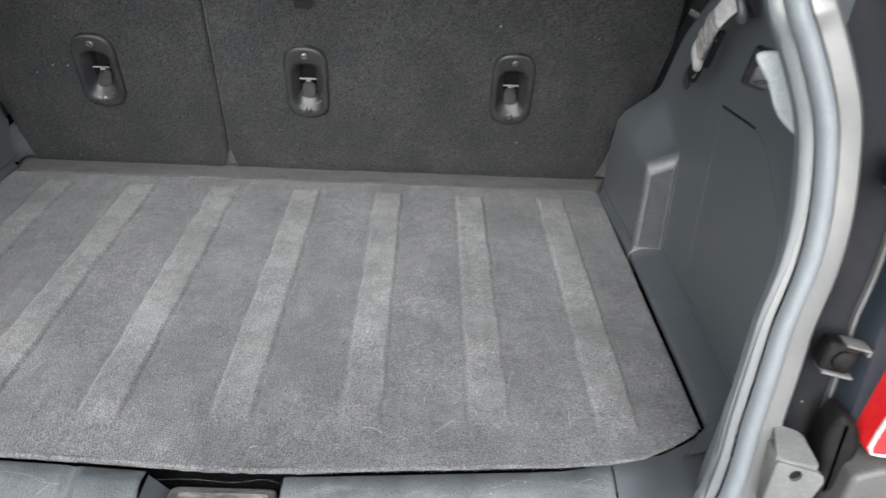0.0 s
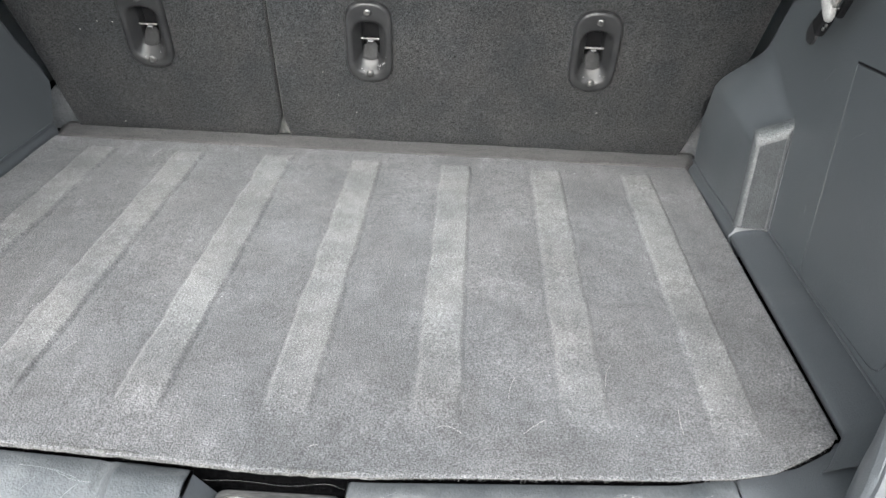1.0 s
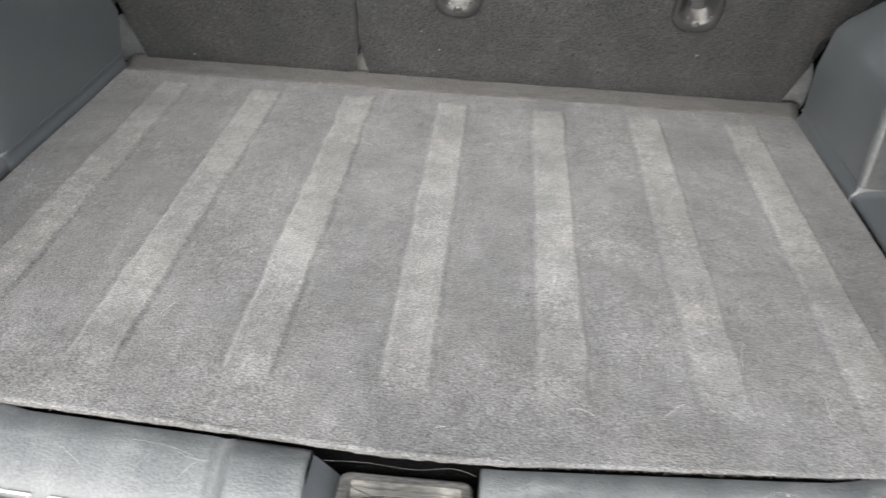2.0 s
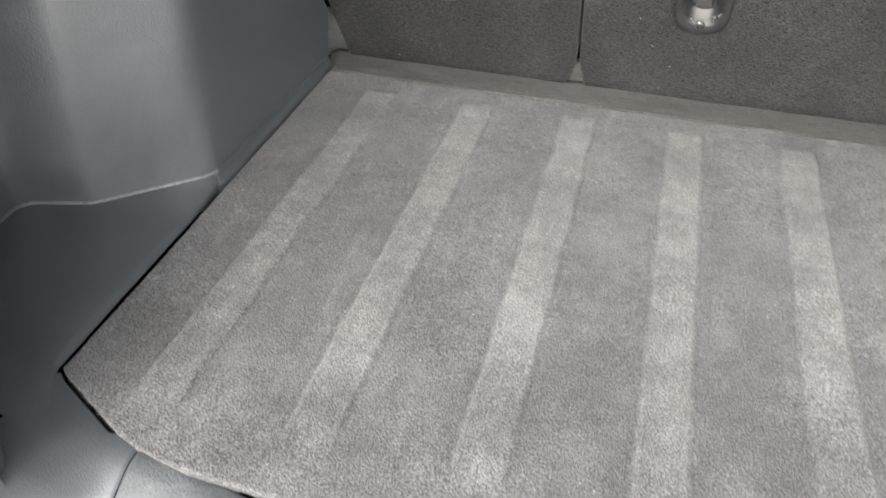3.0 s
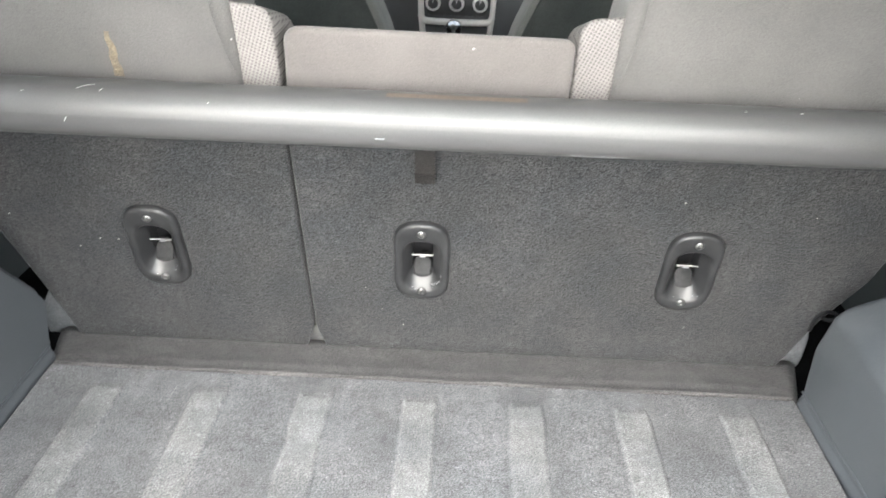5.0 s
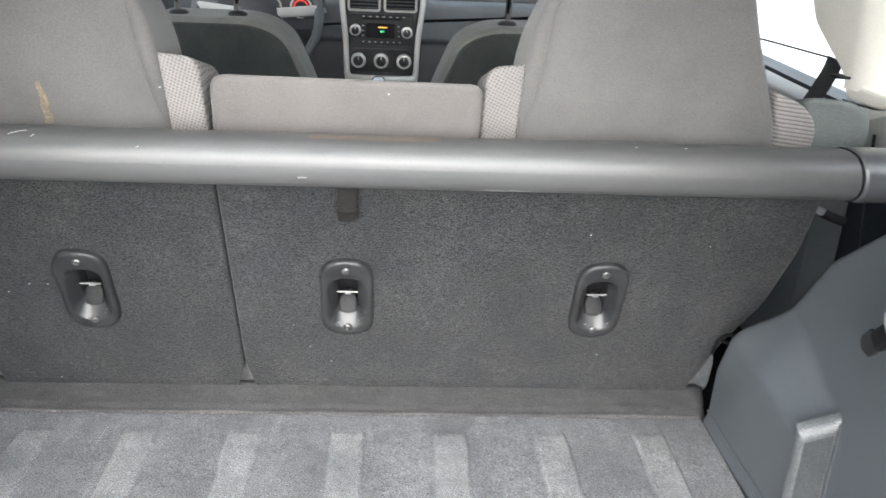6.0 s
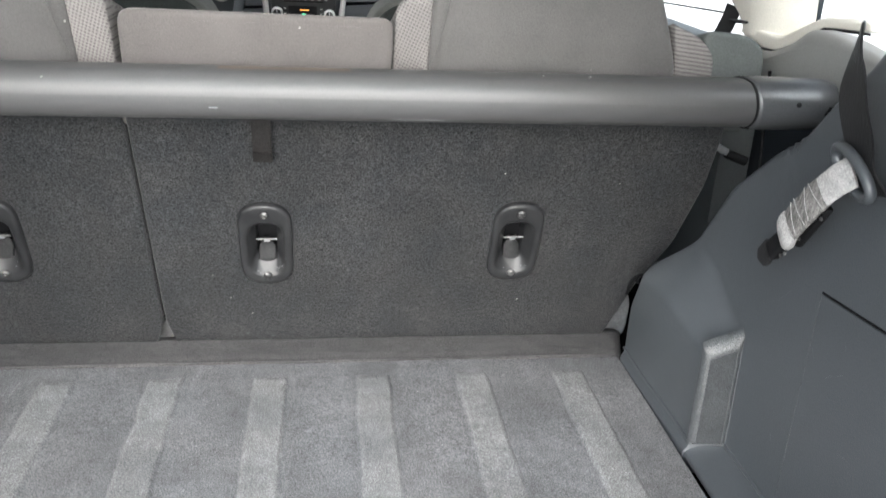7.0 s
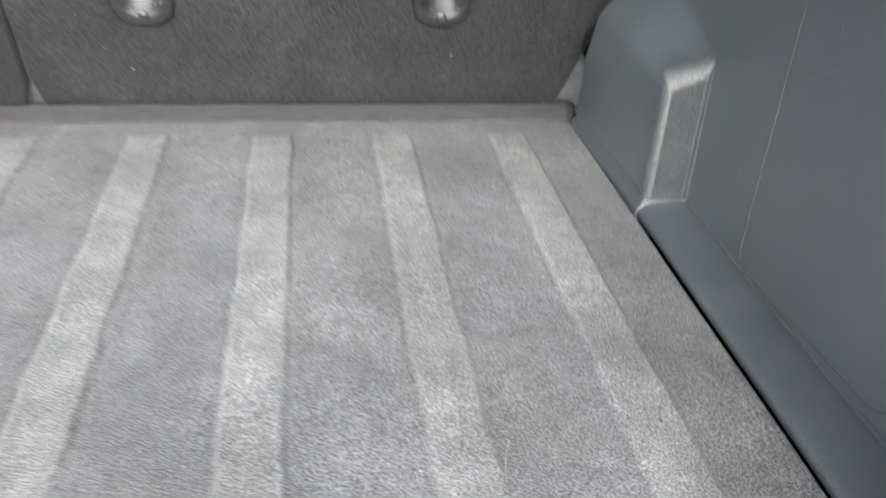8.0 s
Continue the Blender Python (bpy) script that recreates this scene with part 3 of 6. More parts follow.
solo("floor", join(box(-0.494, 0.494, 0.055, 0.70, -0.10, -0.0105), box(-0.76, -0.494, 0.055, 0.70, -0.10, -0.045), box(0.494, 0.76, 0.055, 0.70, -0.10, -0.045), box(-0.76, 0.76, 0.70, 2.9, -0.10, -0.040), box(-0.76, 0.76, 0.028, 0.06, -0.32, -0.10), box(-0.76, 0.76, -0.002, 0.0295, -0.12, -0.060)), FLOOR, "black underlay floor beneath the cargo mat", "floor", "structure")
solo("roof", box(-0.61, 0.61, 0.32, 2.40, 0.802, 0.822, 0.006), BODY, "dark painted car roof panel", "car roof", "structure")
solo("ceiling", box(-0.62, 0.62, 0.38, 2.35, 0.765, 0.80, 0.01), HEADLINER, "light grey fabric headliner of the car", "ceiling", "structure")


def body_side(s):
    """One side of the car body: sill wall, quarter, pillars and roof rail round the door windows."""
    lo, hi = (0.755, 0.80) if s > 0 else (-0.80, -0.755)
    return join(box(lo, hi, 0.0, 3.1, -0.50, 0.40), box(lo, hi, 0.05, 0.93, 0.40, 0.428), box(lo, hi, 0.05, 0.13, 0.428, 0.735), box(lo, hi, 0.89, 0.93, 0.428, 0.735), box(lo, hi, 0.05, 0.93, 0.735, 0.79), box(lo, hi, 1.74, 1.84, 0.40, 0.74),
                box(lo, hi, 0.93, 2.5, 0.735, 0.79), box(lo, hi, 2.42, 2.5, 0.40, 0.735), box(s * 0.61, s * 0.80, 0.3, 2.4, 0.77, 0.80))


solo("wall_east", body_side(1), BODY, "dark painted body side with door window openings", "car body", "structure")
solo("wall_west", body_side(-1), BODY, "dark painted body side with door window openings", "car body", "structure")
solo("wall_north", join(box(-0.80, 0.80, 3.0, 3.1, -0.50, 0.36), box(-0.8, 0.8, 2.75, 3.0, 0.30, 0.36)), DASH, "dark firewall and cowl under the windscreen", "car body", "structure")
solo("wall_south", box(-0.80, 0.80, -0.04, 0.03, -0.50, -0.075, 0.01), BUMPER, "grey lower tail panel beneath the hatch opening", "car body", "structure")

# the raised tailgate overhead: a pressed frame, dark inner lining and tinted glass
def gate(u, v):
    """u from -1 to 1 across, v from 0 at the hinge to 1 at the lower edge."""
    return Vector((0.60 * u * (1 - 0.05 * v * v), 0.36 - 1.10 * v, 0.815 + 0.33 * v - 0.06 * v * v - 0.03 * u * u))


tailgate = thing("tailgate", (0, 0.36, 0.81), "dark painted tailgate raised over the hatch opening", "tailgate", "", "structure")
for n, u0, u1, v0, v1 in (("hinge_rail", -1, 1, 0, 0.07), ("side_rail", -1, -0.84, 0.07, 0.45), ("side_rail", 0.84, 1, 0.07, 0.45), ("lower_panel", -1, 1, 0.45, 1)):
    thick(part(n, sheet([u0 + (u1 - u0) * i / 10 for i in range(11)], [v0 + (v1 - v0) * i / 8 for i in range(9)], gate), BODY, tailgate), 0.035, 0)
thick(part("glass", sheet([-0.84 + 1.68 * i / 10 for i in range(11)], [0.07 + 0.38 * i / 6 for i in range(7)], gate), TINTED, tailgate, "lightly tinted rear glass"), 0.004, 0).visible_shadow = False

# windscreen and door windows
bm = sheet([-0.75 + 0.15 * i for i in range(11)], [0, 0.5, 1], lambda u, v: (u, 2.97 - 0.58 * v - 0.06 * (u / 0.75) ** 2, 0.36 + 0.41 * v))
wind = thick(solo("window_1", bm, PANE, "clear raked windscreen glass", "window", "structure"), 0.004)
wind.visible_shadow = False
for i, s in enumerate((1, -1)):
    # the rear door pane, wound most of the way down: its top edge slopes across the opening
    w = solo("window_%d" % (2 + i), slab([(0.95, 0.30), (1.74, 0.30), (1.74, 0.418), (0.95, 0.458)], lambda a, b, d: (0.775 * s + 0.004 * d, a, b), 0.004, 0.001, 1), PANE,
             "door window pane wound down, its edge showing", "window", "structure")
    w.visible_shadow = False
    q = solo("window_%d" % (4 + i), slab([(0.134, 0.431), (0.886, 0.431), (0.886, 0.732), (0.134, 0.732)], lambda a, b, d: (0.775 * s + 0.004 * d, a, b), 0.004, 0.001, 1), PANE,
             "fixed quarter window pane behind the rear door", "window", "structure")
    q.visible_shadow = False
    tagged(part("pane_edge", box(0.772 * s, 0.779 * s, 0, 0.80, -0.0012, 0.0012), BLACK, w, "dark edge strip of the lowered pane")).matrix_basis = pose(0, 0.946, 0.459, -2.9)
    solo("trim_%d" % (1 + i), box(s * 0.69, s * 0.752, 0.955, 2.42, 0.345, 0.398, 0.012, 3), DOOR_CARD, "pale grey rounded top of the door card", "trim", "structure")
    solo("trim_%d" % (3 + i), box(s * 0.70, s * 0.752, 0.93, 2.42, -0.08, 0.344), DOOR_LOW, "dark lower part of the door card", "trim", "structure")


# ---- hatch opening: seal, flange, gutter and outer skin in one loop of sections ----
HALF = [(0.0, -0.052, -0.052), (0.20, -0.051, -0.048), (0.385, -0.048, -0.036), (0.445, -0.042, -0.012), (0.467, -0.037, 0.022), (0.474, -0.034, 0.060), (0.478, -0.028, 0.103),
        (0.485, -0.020, 0.151), (0.492, -0.011, 0.197), (0.504, -0.001, 0.247), (0.508, 0.009, 0.294), (0.503, 0.021, 0.353), (0.490, 0.028, 0.392),
        (0.477, 0.034, 0.421), (0.462, 0.041, 0.454), (0.440, 0.085, 0.55), (0.41, 0.17, 0.655), (0.34, 0.27, 0.735), (0.18, 0.335, 0.762), (0.0, 0.345, 0.765)]
LOOP = [Vector(p) for p in HALF] + [Vector((-x, y, z)) for x, y, z in HALF[-2:0:-1]]
LOOP = spline(LOOP, 220, True)
NORMALS = []
for i, p in enumerate(LOOP):
    d = LOOP[(i + 1) % len(LOOP)] - LOOP[i - 1]
    nn = Vector((d.z, 0, -d.x)).normalized()
    NORMALS.append(nn)


def loop_band(section):
    """Sweep (outward, rearward) pairs round the opening."""
    bm = bmesh.new()
    rings = [[bm.verts.new(p + nn * o + Vector((0, -q, 0))) for o, q in section] for p, nn in zip(LOOP, NORMALS)]
    for a, b in zip(rings, rings[1:] + rings[:1]):
        for k in range(len(section) - 1):
            bm.faces.new((a[k], a[k + 1], b[k + 1], b[k]))
    return bm


seal = thing("hatch_seal", (0, -0.05, -0.05), "grey rubber weatherstrip round the hatch opening", "door seal")
part("bulb", loop_band([(0.004 + 0.0085 * (1 - math.cos(w)), 0.004 + 0.011 * math.sin(w)) for w in (math.pi * k / 8 for k in range(9))]), RUBBER, seal, "shiny rounded rubber bulb")
part("lip", loop_band([(-0.006, -0.014), (-0.005, -0.006), (-0.002, -0.003), (0.002, -0.002), (0.0045, -0.001), (0.0045, -0.012)]), TRIM, seal, "dark inner rubber lip")

opening = thing("hatch_frame", (0, 0, -0.09), "painted metal frame round the open hatch", "car body", "", "structure")
part("flange", loop_band([(0.021, -0.012), (0.022, 0.000), (0.024, 0.003), (0.032, 0.004), (0.040, 0.003), (0.044, -0.002), (0.045, -0.012)]), PAINT, opening, "dusty beige-grey painted flange")
part("gutter", loop_band([(0.045, -0.010), (0.046, -0.030), (0.060, -0.036), (0.085, -0.036), (0.094, -0.030)]), PAINT_DARK, opening, "dark dirty rain gutter")
part("gutter_bead", loop_band([(0.090, -0.031), (0.091, -0.026), (0.093, -0.0245), (0.095, -0.026), (0.096, -0.031)]), BUMPER, opening, "dusty pressed bead beyond the gutter")
part("outer_skin", loop_band([(0.094, -0.030), (0.098, -0.012), (0.104, -0.004), (0.13, -0.002), (0.20, -0.012), (0.26, -0.08)]), BODY, opening, "dark glossy outer body skin")

# hinge-side bracket with a bolt hole, bump stops and lamp beside the opening
LAMP_X = 0.585


def bump_stop(x, y, z, tilt):
    t = thing("bump_stop", (x, y, z), "small black rubber bump stop in a metal clip", "bump stop", "stops on the hatch frame")
    m = Matrix.Translation((x, y, z)) @ pose(0, 0, 0, 0, tilt, 0) @ Matrix.Scale(0.74, 4)
    part("block", moved(box(-0.020, 0.020, -0.012, 0.016, -0.019, 0.019, 0.006, 3), m), BUMP_RUBBER, t)
    part("cushion", moved(lathe([(0.013, 0.0), (0.013, 0.005), (0.010, 0.008), (0.004, 0.009)], 20, pose(0.002, -0.011, 0, 90)), m), BUMP_RUBBER, t, "worn round rubber cushion")
    part("upper_clip", moved(join(box(-0.002, 0.031, -0.013, 0.012, 0.018, 0.021, 0.001), box(0.027, 0.031, -0.013, 0.010, 0.012, 0.021, 0.001)), m), HINGE, t)
    part("lower_clip", moved(box(-0.014, 0.026, -0.013, 0.012, -0.023, -0.019, 0.001), m), HINGE, t)
    return t


bump_stop(0.5615, -0.008, 0.1650, 14)
bump_stop(0.590, 0.018, 0.325, 4)

bracket = thing("hinge_bracket", (0.535, -0.03, 0.03), "grey painted steel bracket with a round bolt hole", "bracket")
hole = [(0.527 + 0.006 * math.cos(a), 0.0725 + 0.006 * math.sin(a)) for a in (2 * math.pi * k / 16 for k in range(16))]
part("face_plate", slab(fillet([(0.503, 0.030), (0.543, 0.032), (0.555, 0.068), (0.548, 0.076), (0.508, 0.088)], 0.006), lambda a, b, d: (a, -0.060 - d, b), 0.005, 0.002, 2, [hole], 0.0045), HINGE, bracket)
part("bolt_hole", lathe([(0.0059, 0.0), (0.0059, 0.0003), (0.001, 0.0004)], 18, pose(0.527, -0.0562, 0.0725, 90)), BLACK, bracket, "dark bolt hole")
part("top_flange", slab(fillet([(0.508, 0.0), (0.549, 0.0), (0.538, 0.034), (0.512, 0.038)], 0.008), lambda a, b, d: (a, -0.058 + b * 0.8, 0.088 - (a - 0.512) * 0.22 + b * 0.45 + d), 0.004, 0.0015, 2), HINGE, bracket)
part("back_web", box(0.508, 0.516, -0.056, 0.0, 0.03, 0.09, 0.002), HINGE, bracket)

lamp = thing("tail_lamp", (0.62, -0.02, 0.08), "red tail lamp with a scuffed white rim", "tail lamp")
lamp_out = fillet([(LAMP_X, 0.088), (0.70, 0.092), (0.70, 0.33), (0.660, 0.33)], [0.014, 0.02, 0.014, 0.03])
part("lens", slab(lamp_out, lambda a, b, d: (a, -0.050 - d, b), 0.05, 0.003, 3), RED_LENS, lamp, "glossy red lens")
rim_line = [(0.650 - 0.055 * k / 24, 0.300 - 0.187 * k / 24) for k in range(25)] + [(0.592, 0.0965), (0.595, 0.0905), (0.606, 0.0885), (0.64, 0.0895), (0.69, 0.0915)]
part("rim", tube([(a - 0.0012 + 0.0010 * noise.noise((a * 200, b * 200, 3)), -0.0485, b) for a, b in rim_line], [0.0022 + 0.0009 * noise.noise((a * 90, b * 160, 7)) for a, b in rim_line], 8), LENS_RIM, lamp, "chipped pale rim")

part("gasket", slab(fillet([(0.561, 0.030), (0.580, 0.036), (0.592, 0.088), (0.583, 0.112), (0.566, 0.124), (0.557, 0.100)], 0.010), lambda a, b, d: (a, -0.040 - d, b), 0.03, 0.008, 4), BUMP_RUBBER, lamp, "black rubber gasket beside the lens")

bumper = thing("rear_bumper", (0, -0.1, -0.5), "grey plastic rear bumper below the hatch opening", "bumper")
bar_sec = [(-0.06, -0.075), (-0.13, -0.082), (-0.155, -0.095), (-0.165, -0.13), (-0.165, -0.35), (-0.12, -0.42), (-0.05, -0.42)]
part("beam", sheet([-0.78 + 0.052 * i for i in range(31)], range(len(bar_sec)), lambda u, v: (u, bar_sec[v][0] + 0.10 * (u / 0.78) ** 4, bar_sec[v][1])), BUMPER, bumper)
part("corner", slab(fillet([(0.572, 0.020), (0.76, 0.035), (0.76, 0.078), (0.60, 0.081), (0.578, 0.072)], 0.006), lambda a, b, d: (a, -0.060 - d, b), 0.08, 0.006, 3), BUMPER, bumper, "grey corner cap with a bright edge")
# white highlight along the corner cap's edge, added as a pale strip
part("bright_edge", box(0.574, 0.76, -0.0665, -0.055, 0.012, 0.0215, 0.003), LENS_RIM, bumper, "pale strip painted as the edge highlight")

# ---- cargo space: sill ----
RIGHT_EDGE = [(0.0, 0.010), (0.09, 0.011), (0.345, 0.0285), (0.395, 0.0345), (0.43, 0.0435), (0.474, 0.0715), (0.492, 0.0845), (0.4995, 0.095)]


LEFT_EDGE = [(0.0, 0.010), (0.1, 0.0175), (0.345, 0.032), (0.395, 0.0425), (0.415, 0.050), (0.495, 0.097), (0.5025, 0.104)]


def rear_edge(x):
    return lerp_table(RIGHT_EDGE if x > 0 else LEFT_EDGE, abs(x))


sill = thing("sill_cover", (0, -0.02, -0.05), "scuffed grey plastic sill cover along the hatch opening", "sill cover")
NOTCH0, NOTCH1 = -0.060, 0.071


def set_back(x):
    """Gap between the mat's edge and the sill cover behind it."""
    return (0.0145 - 0.0085 * smooth((-x - 0.29) / 0.05) + 0.0110 * smooth((-x - 0.412) / 0.016) if x < 0 else 0.0135 - 0.004 * smooth((x - 0.34) / 0.06) + 0.0068 * smooth((x - 0.425) / 0.030))



PROFILE = [(0.016, -0.050), (0.0155, -0.012), (0.013, -0.0075), (0.006, -0.0055), (-0.006, -0.006), (-0.014, -0.009), (-0.034, -0.020), (-0.046, -0.032), (-0.052, -0.060)]


def sill_piece(x0, x1, ramp_at=None, ends=True):
    xs = [x0 + (x1 - x0) * i / 180 for i in range(181)]
    def f(u, v):
        y, z = PROFILE[v]
        e = min(u - x0, x1 - u)
        if e < 0.003 and v not in (0, len(PROFILE) - 1):
            z -= 0.002 * (1 - e / 0.003) ** 2
        if 4 < v < 7 and ramp_at is not None:       # shallow cross grooves on the slope
            z -= 0.0007 * max(math.cos(2 * math.pi * u / 0.031), 0.0) ** 10 * (1 if u < ramp_at else 0)
        if ramp_at is not None:                     # raised pad beside the latch notch
            z -= 0.0045 * max(1 - abs(u - ramp_at + 0.004) / 0.007, 0.0) * (0, 0, 0.3, 0.7, 1, 1, 1, 1, 0)[v]
            z += 0.0100 * smooth((u - ramp_at) / 0.010) * (0, 0, 0, 0.25, 0.6, 0.85, 1, 1, 0)[v]
        if abs(u) > 0.385 and y < 0.0:      # the corners flatten and rise towards the seal
            k = smooth((abs(u) - 0.385) / (0.05 if u > 0 else 0.085))
            y *= 1 + 0.8 * k
            z = z * (1 - k) + k * (-0.006 + 0.22 * -y)
        bend = rear_edge(u) - set_back(u)
        return (u, y + bend, z + 0.004 * smooth((abs(u) - 0.30) / 0.15))
    return join(sheet(xs, range(len(PROFILE)), f),
                *[slab([PROFILE[k] for k in range(len(PROFILE))], lambda a, b, d, e=e: (e, a + rear_edge(e) - set_back(e), b), 0.0005, 0.0001, 1) for e in ((x0, x1) if ends else ())])


part("left_cover", sill_piece(-0.3945, NOTCH0, -0.127), SILL, sill)
part("corner_cover", sill_piece(-0.506, -0.3955, ends=False), TRIM, sill)
part("corner_cover", sill_piece(0.3955, 0.516, ends=False), TRIM, sill)
part("right_cover", sill_piece(NOTCH1, 0.394), SILL, sill)
part("notch_wall", box(NOTCH1, NOTCH1 + 0.004, -0.05, 0.008, -0.06, -0.016, 0.001), TRIM, sill)
part("notch_wall", slab([(-0.0625, -0.0105), (-0.0625, -0.040), (-0.036, -0.040), (-0.040, -0.033)], lambda a, b, d: (a, -0.050 - d, b), 0.064, 0.001, 1), TRIM, sill, "slanting end wall of the notch")
# highlights on the outer lip, built as pale dashes broken by small gaps
for k in range(7):
    x0 = -0.384 + 0.0435 * k
    part("lip", tube([(x, rear_edge(x) - set_back(x) - 0.0475, -0.0325 + 0.004 * smooth((abs(x) - 0.30) / 0.15)) for x in (x0, x0 + 0.007, x0 + 0.014, x0 + 0.021, x0 + 0.028)], 0.0013, 8), LIP, sill, "pale dash painted as a highlight on the lip")


def sill_z(x, y):
    o = y - rear_edge(x) + set_back(x)
    return lerp_table([(p[0], p[1]) for p in PROFILE[::-1]], o) + 0.004 * smooth((abs(x) - 0.30) / 0.15)


for x0, y0, x1, y1, sag in [(-0.201, 0.006, -0.150, -0.004, 0.002), (-0.168, 0.001, -0.137, -0.007, -0.002), (-0.195, -0.018, -0.183, -0.004, 0.001), (-0.158, -0.020, -0.146, -0.008, 0.001), (-0.26, -0.002, -0.235, -0.016, 0.001),
                            (-0.33, 0.010, -0.318, -0.006, 0.001), (0.272, 0.002, 0.300, 0.012, -0.001), (0.292, 0.011, 0.312, 0.010, 0.002), (0.19, -0.010, 0.206, -0.004, 0.001), (0.35, 0.004, 0.372, 0.016, 0.001), (0.10, -0.008, 0.112, 0.0, 0.0)]:
    pts = []
    for k in range(11):
        t = k / 10
        x, y = x0 + (x1 - x0) * t + 0.0008 * noise.noise((x0 * 90, t * 5, 1)), y0 + (y1 - y0) * t + sag * 4 * t * (1 - t) + 0.0010 * noise.noise((x0 * 70, t * 6, 4))
        pts.append((x, y, sill_z(x, y) + 0.00005))
    part("scuff", tube(pts, 0.00014, 5), SCUFF_AND_GLINT, sill, "thin pale scuff mark")

latch = thing("hatch_latch_plate", (0.005, -0.02, -0.06), "silver metal hatch latch tray in the sill notch", "latch plate")
tray = fillet([(-0.037, -0.050), (0.067, -0.050), (0.067, 0.006), (-0.037, 0.006)], 0.010)
inner = inset(tray, 0.009)
part("tray", slab(tray, lambda a, b, d: (a, b, -0.018 + d), 0.012, 0.003, 3, [inner], 0.008), DULL, latch, "bright pressed tray with a raised rim")
part("striker", tube(spline([(-0.016, -0.030, -0.031), (-0.016, -0.028, -0.016), (0.0, -0.027, -0.012), (0.022, -0.027, -0.012), (0.036, -0.028, -0.016), (0.036, -0.030, -0.031)], 30), 0.004, 10), CHROME, latch, "shiny striker loop")
solo("wire", tube(spline([(-0.056, 0.017, -0.022), (-0.02, 0.016, -0.019), (0.02, 0.015, -0.021), (0.05, 0.017, -0.018), (0.069, 0.015, -0.022)], 24), 0.00012, 6), HINGE, "thin loose wire in the gap behind the latch", "wire")

# ---- cargo mat ----
def rib_height(x, y):
    k = round((x - RIB_X) / RIB_STEP)
    if abs(k) > 3:
        return 0.0
    e = abs(x - RIB_X - k * RIB_STEP)
    wob = 0.0030 * noise.noise((e * 3 + (2 if x > RIB_X + k * RIB_STEP else 0), y * 16, k)) + 0.0016 * noise.noise((x * 60, y * 60, k))
    h = 1 - smooth((e + wob - 0.0180) / 0.006) - 0.14 * math.exp(-((e + wob - 0.0238) / 0.0022) ** 2)
    return 0.0036 * h * smooth((y - RIB_Y0 + 0.01) / 0.05) * (1 - smooth((y - RIB_Y1 + 0.016) / 0.020))


def mat_top(u, v):
    """u, v from 0 to 1 across and along; rounded rim, ribs, slight waves."""
    x = -0.5025 + 1.0045 * u
    y0, y1 = rear_edge(x), 0.7345
    y = y0 + (y1 - y0) * v
    e = min(x + 0.5025, 0.502 - x, (y - y0) * 0.9 + 0.0005)
    r = 0.0025
    drop = 0.0 if e >= r else r - math.sqrt(max(r * r - (r - e) ** 2, 0))
    fuzz = 0.0009 * noise.noise((x * 180, y * 180, 3)) + 0.0015 * noise.noise((x * 7, y * 7, 1))
    return Vector((x, y, rib_height(x, y) + fuzz - drop * 1.3))


us = [0.0, 0.0015, 0.004, 0.007] + [i / 240 for i in range(3, 238)] + [0.993, 0.996, 0.9985, 1.0]
us += [(RIB_X + k * RIB_STEP + s * o + 0.502) / 1.0035 for k in range(-3, 4) for s in (-1, 1) for o in (0.0175, 0.0190, 0.0205, 0.0220, 0.0238, 0.0258)]
us = sorted(set(round(u, 5) for u in us))
vs = sorted(set([0.0, 0.002, 0.005, 0.009] + [i / 150 for i in range(2, 151)]))
cargo_mat = thing("cargo_mat", (0, 0.37, -0.015), "worn grey carpet cargo mat with seven pale raised ribs", "cargo mat")
top = sheet(us, vs, mat_top)
top.verts.ensure_lookup_table()
rim = []
nu, nv = len(us), len(vs)
for i in list(range(nu)) + [j * nu + nu - 1 for j in range(1, nv)] + [(nv - 1) * nu + i for i in range(nu - 2, -1, -1)] + [j * nu for j in range(nv - 2, 0, -1)]:
    rim.append(top.verts[i])
low = []
for q in rim:
    j = 0.0014 * noise.noise((q.co.x * 120, q.co.y * 120, 8))
    low.append(top.verts.new((q.co.x, q.co.y + (j + 0.003 if q.co.y < 0.12 else 0), -0.0050 + 0.5 * j)))
for k in range(len(rim)):
    top.faces.new((rim[k], rim[(k + 1) % len(rim)], low[(k + 1) % len(rim)], low[k]))
part("carpet", top, MAT_CARPET, cargo_mat, sharp=60)

# frayed roll along the front edge, with loose fibres over the gap
rnd = random.Random(23)
xs = [-0.497 + 0.994 * i / 260 for i in range(261)]
roll = tube([(x, rear_edge(x) + 0.0034 + 0.0006 * noise.noise((x * 60, 0, 5)), -0.0034 + 0.0005 * noise.noise((x * 45, 1, 5))) for x in xs], [0.0034 - 0.0016 * smooth((abs(x + 0.15) - 0.20) / 0.12) + 0.0008 * noise.noise((x * 110, 2, 5)) for x in xs], 12)
for k in range(1500):
    x = -0.49 + 0.98 * rnd.random()
    y, z = rear_edge(x) + 0.001, -0.0035 + 0.0035 * rnd.random()
    w, ln = rnd.uniform(-0.9, 0.9), rnd.uniform(0.0012, 0.0042)
    tip = (x + ln * math.sin(w), y - ln * math.cos(w), z + rnd.uniform(-0.0015, 0.0008))
    t = rnd.uniform(0.00025, 0.0005)
    roll.faces.new([roll.verts.new(q) for q in ((x - t, y, z), (x + t, y, z), tip)])
part("frayed_edge", roll, EDGE_PILE, cargo_mat, "pale frayed pile along the front edge", 60)


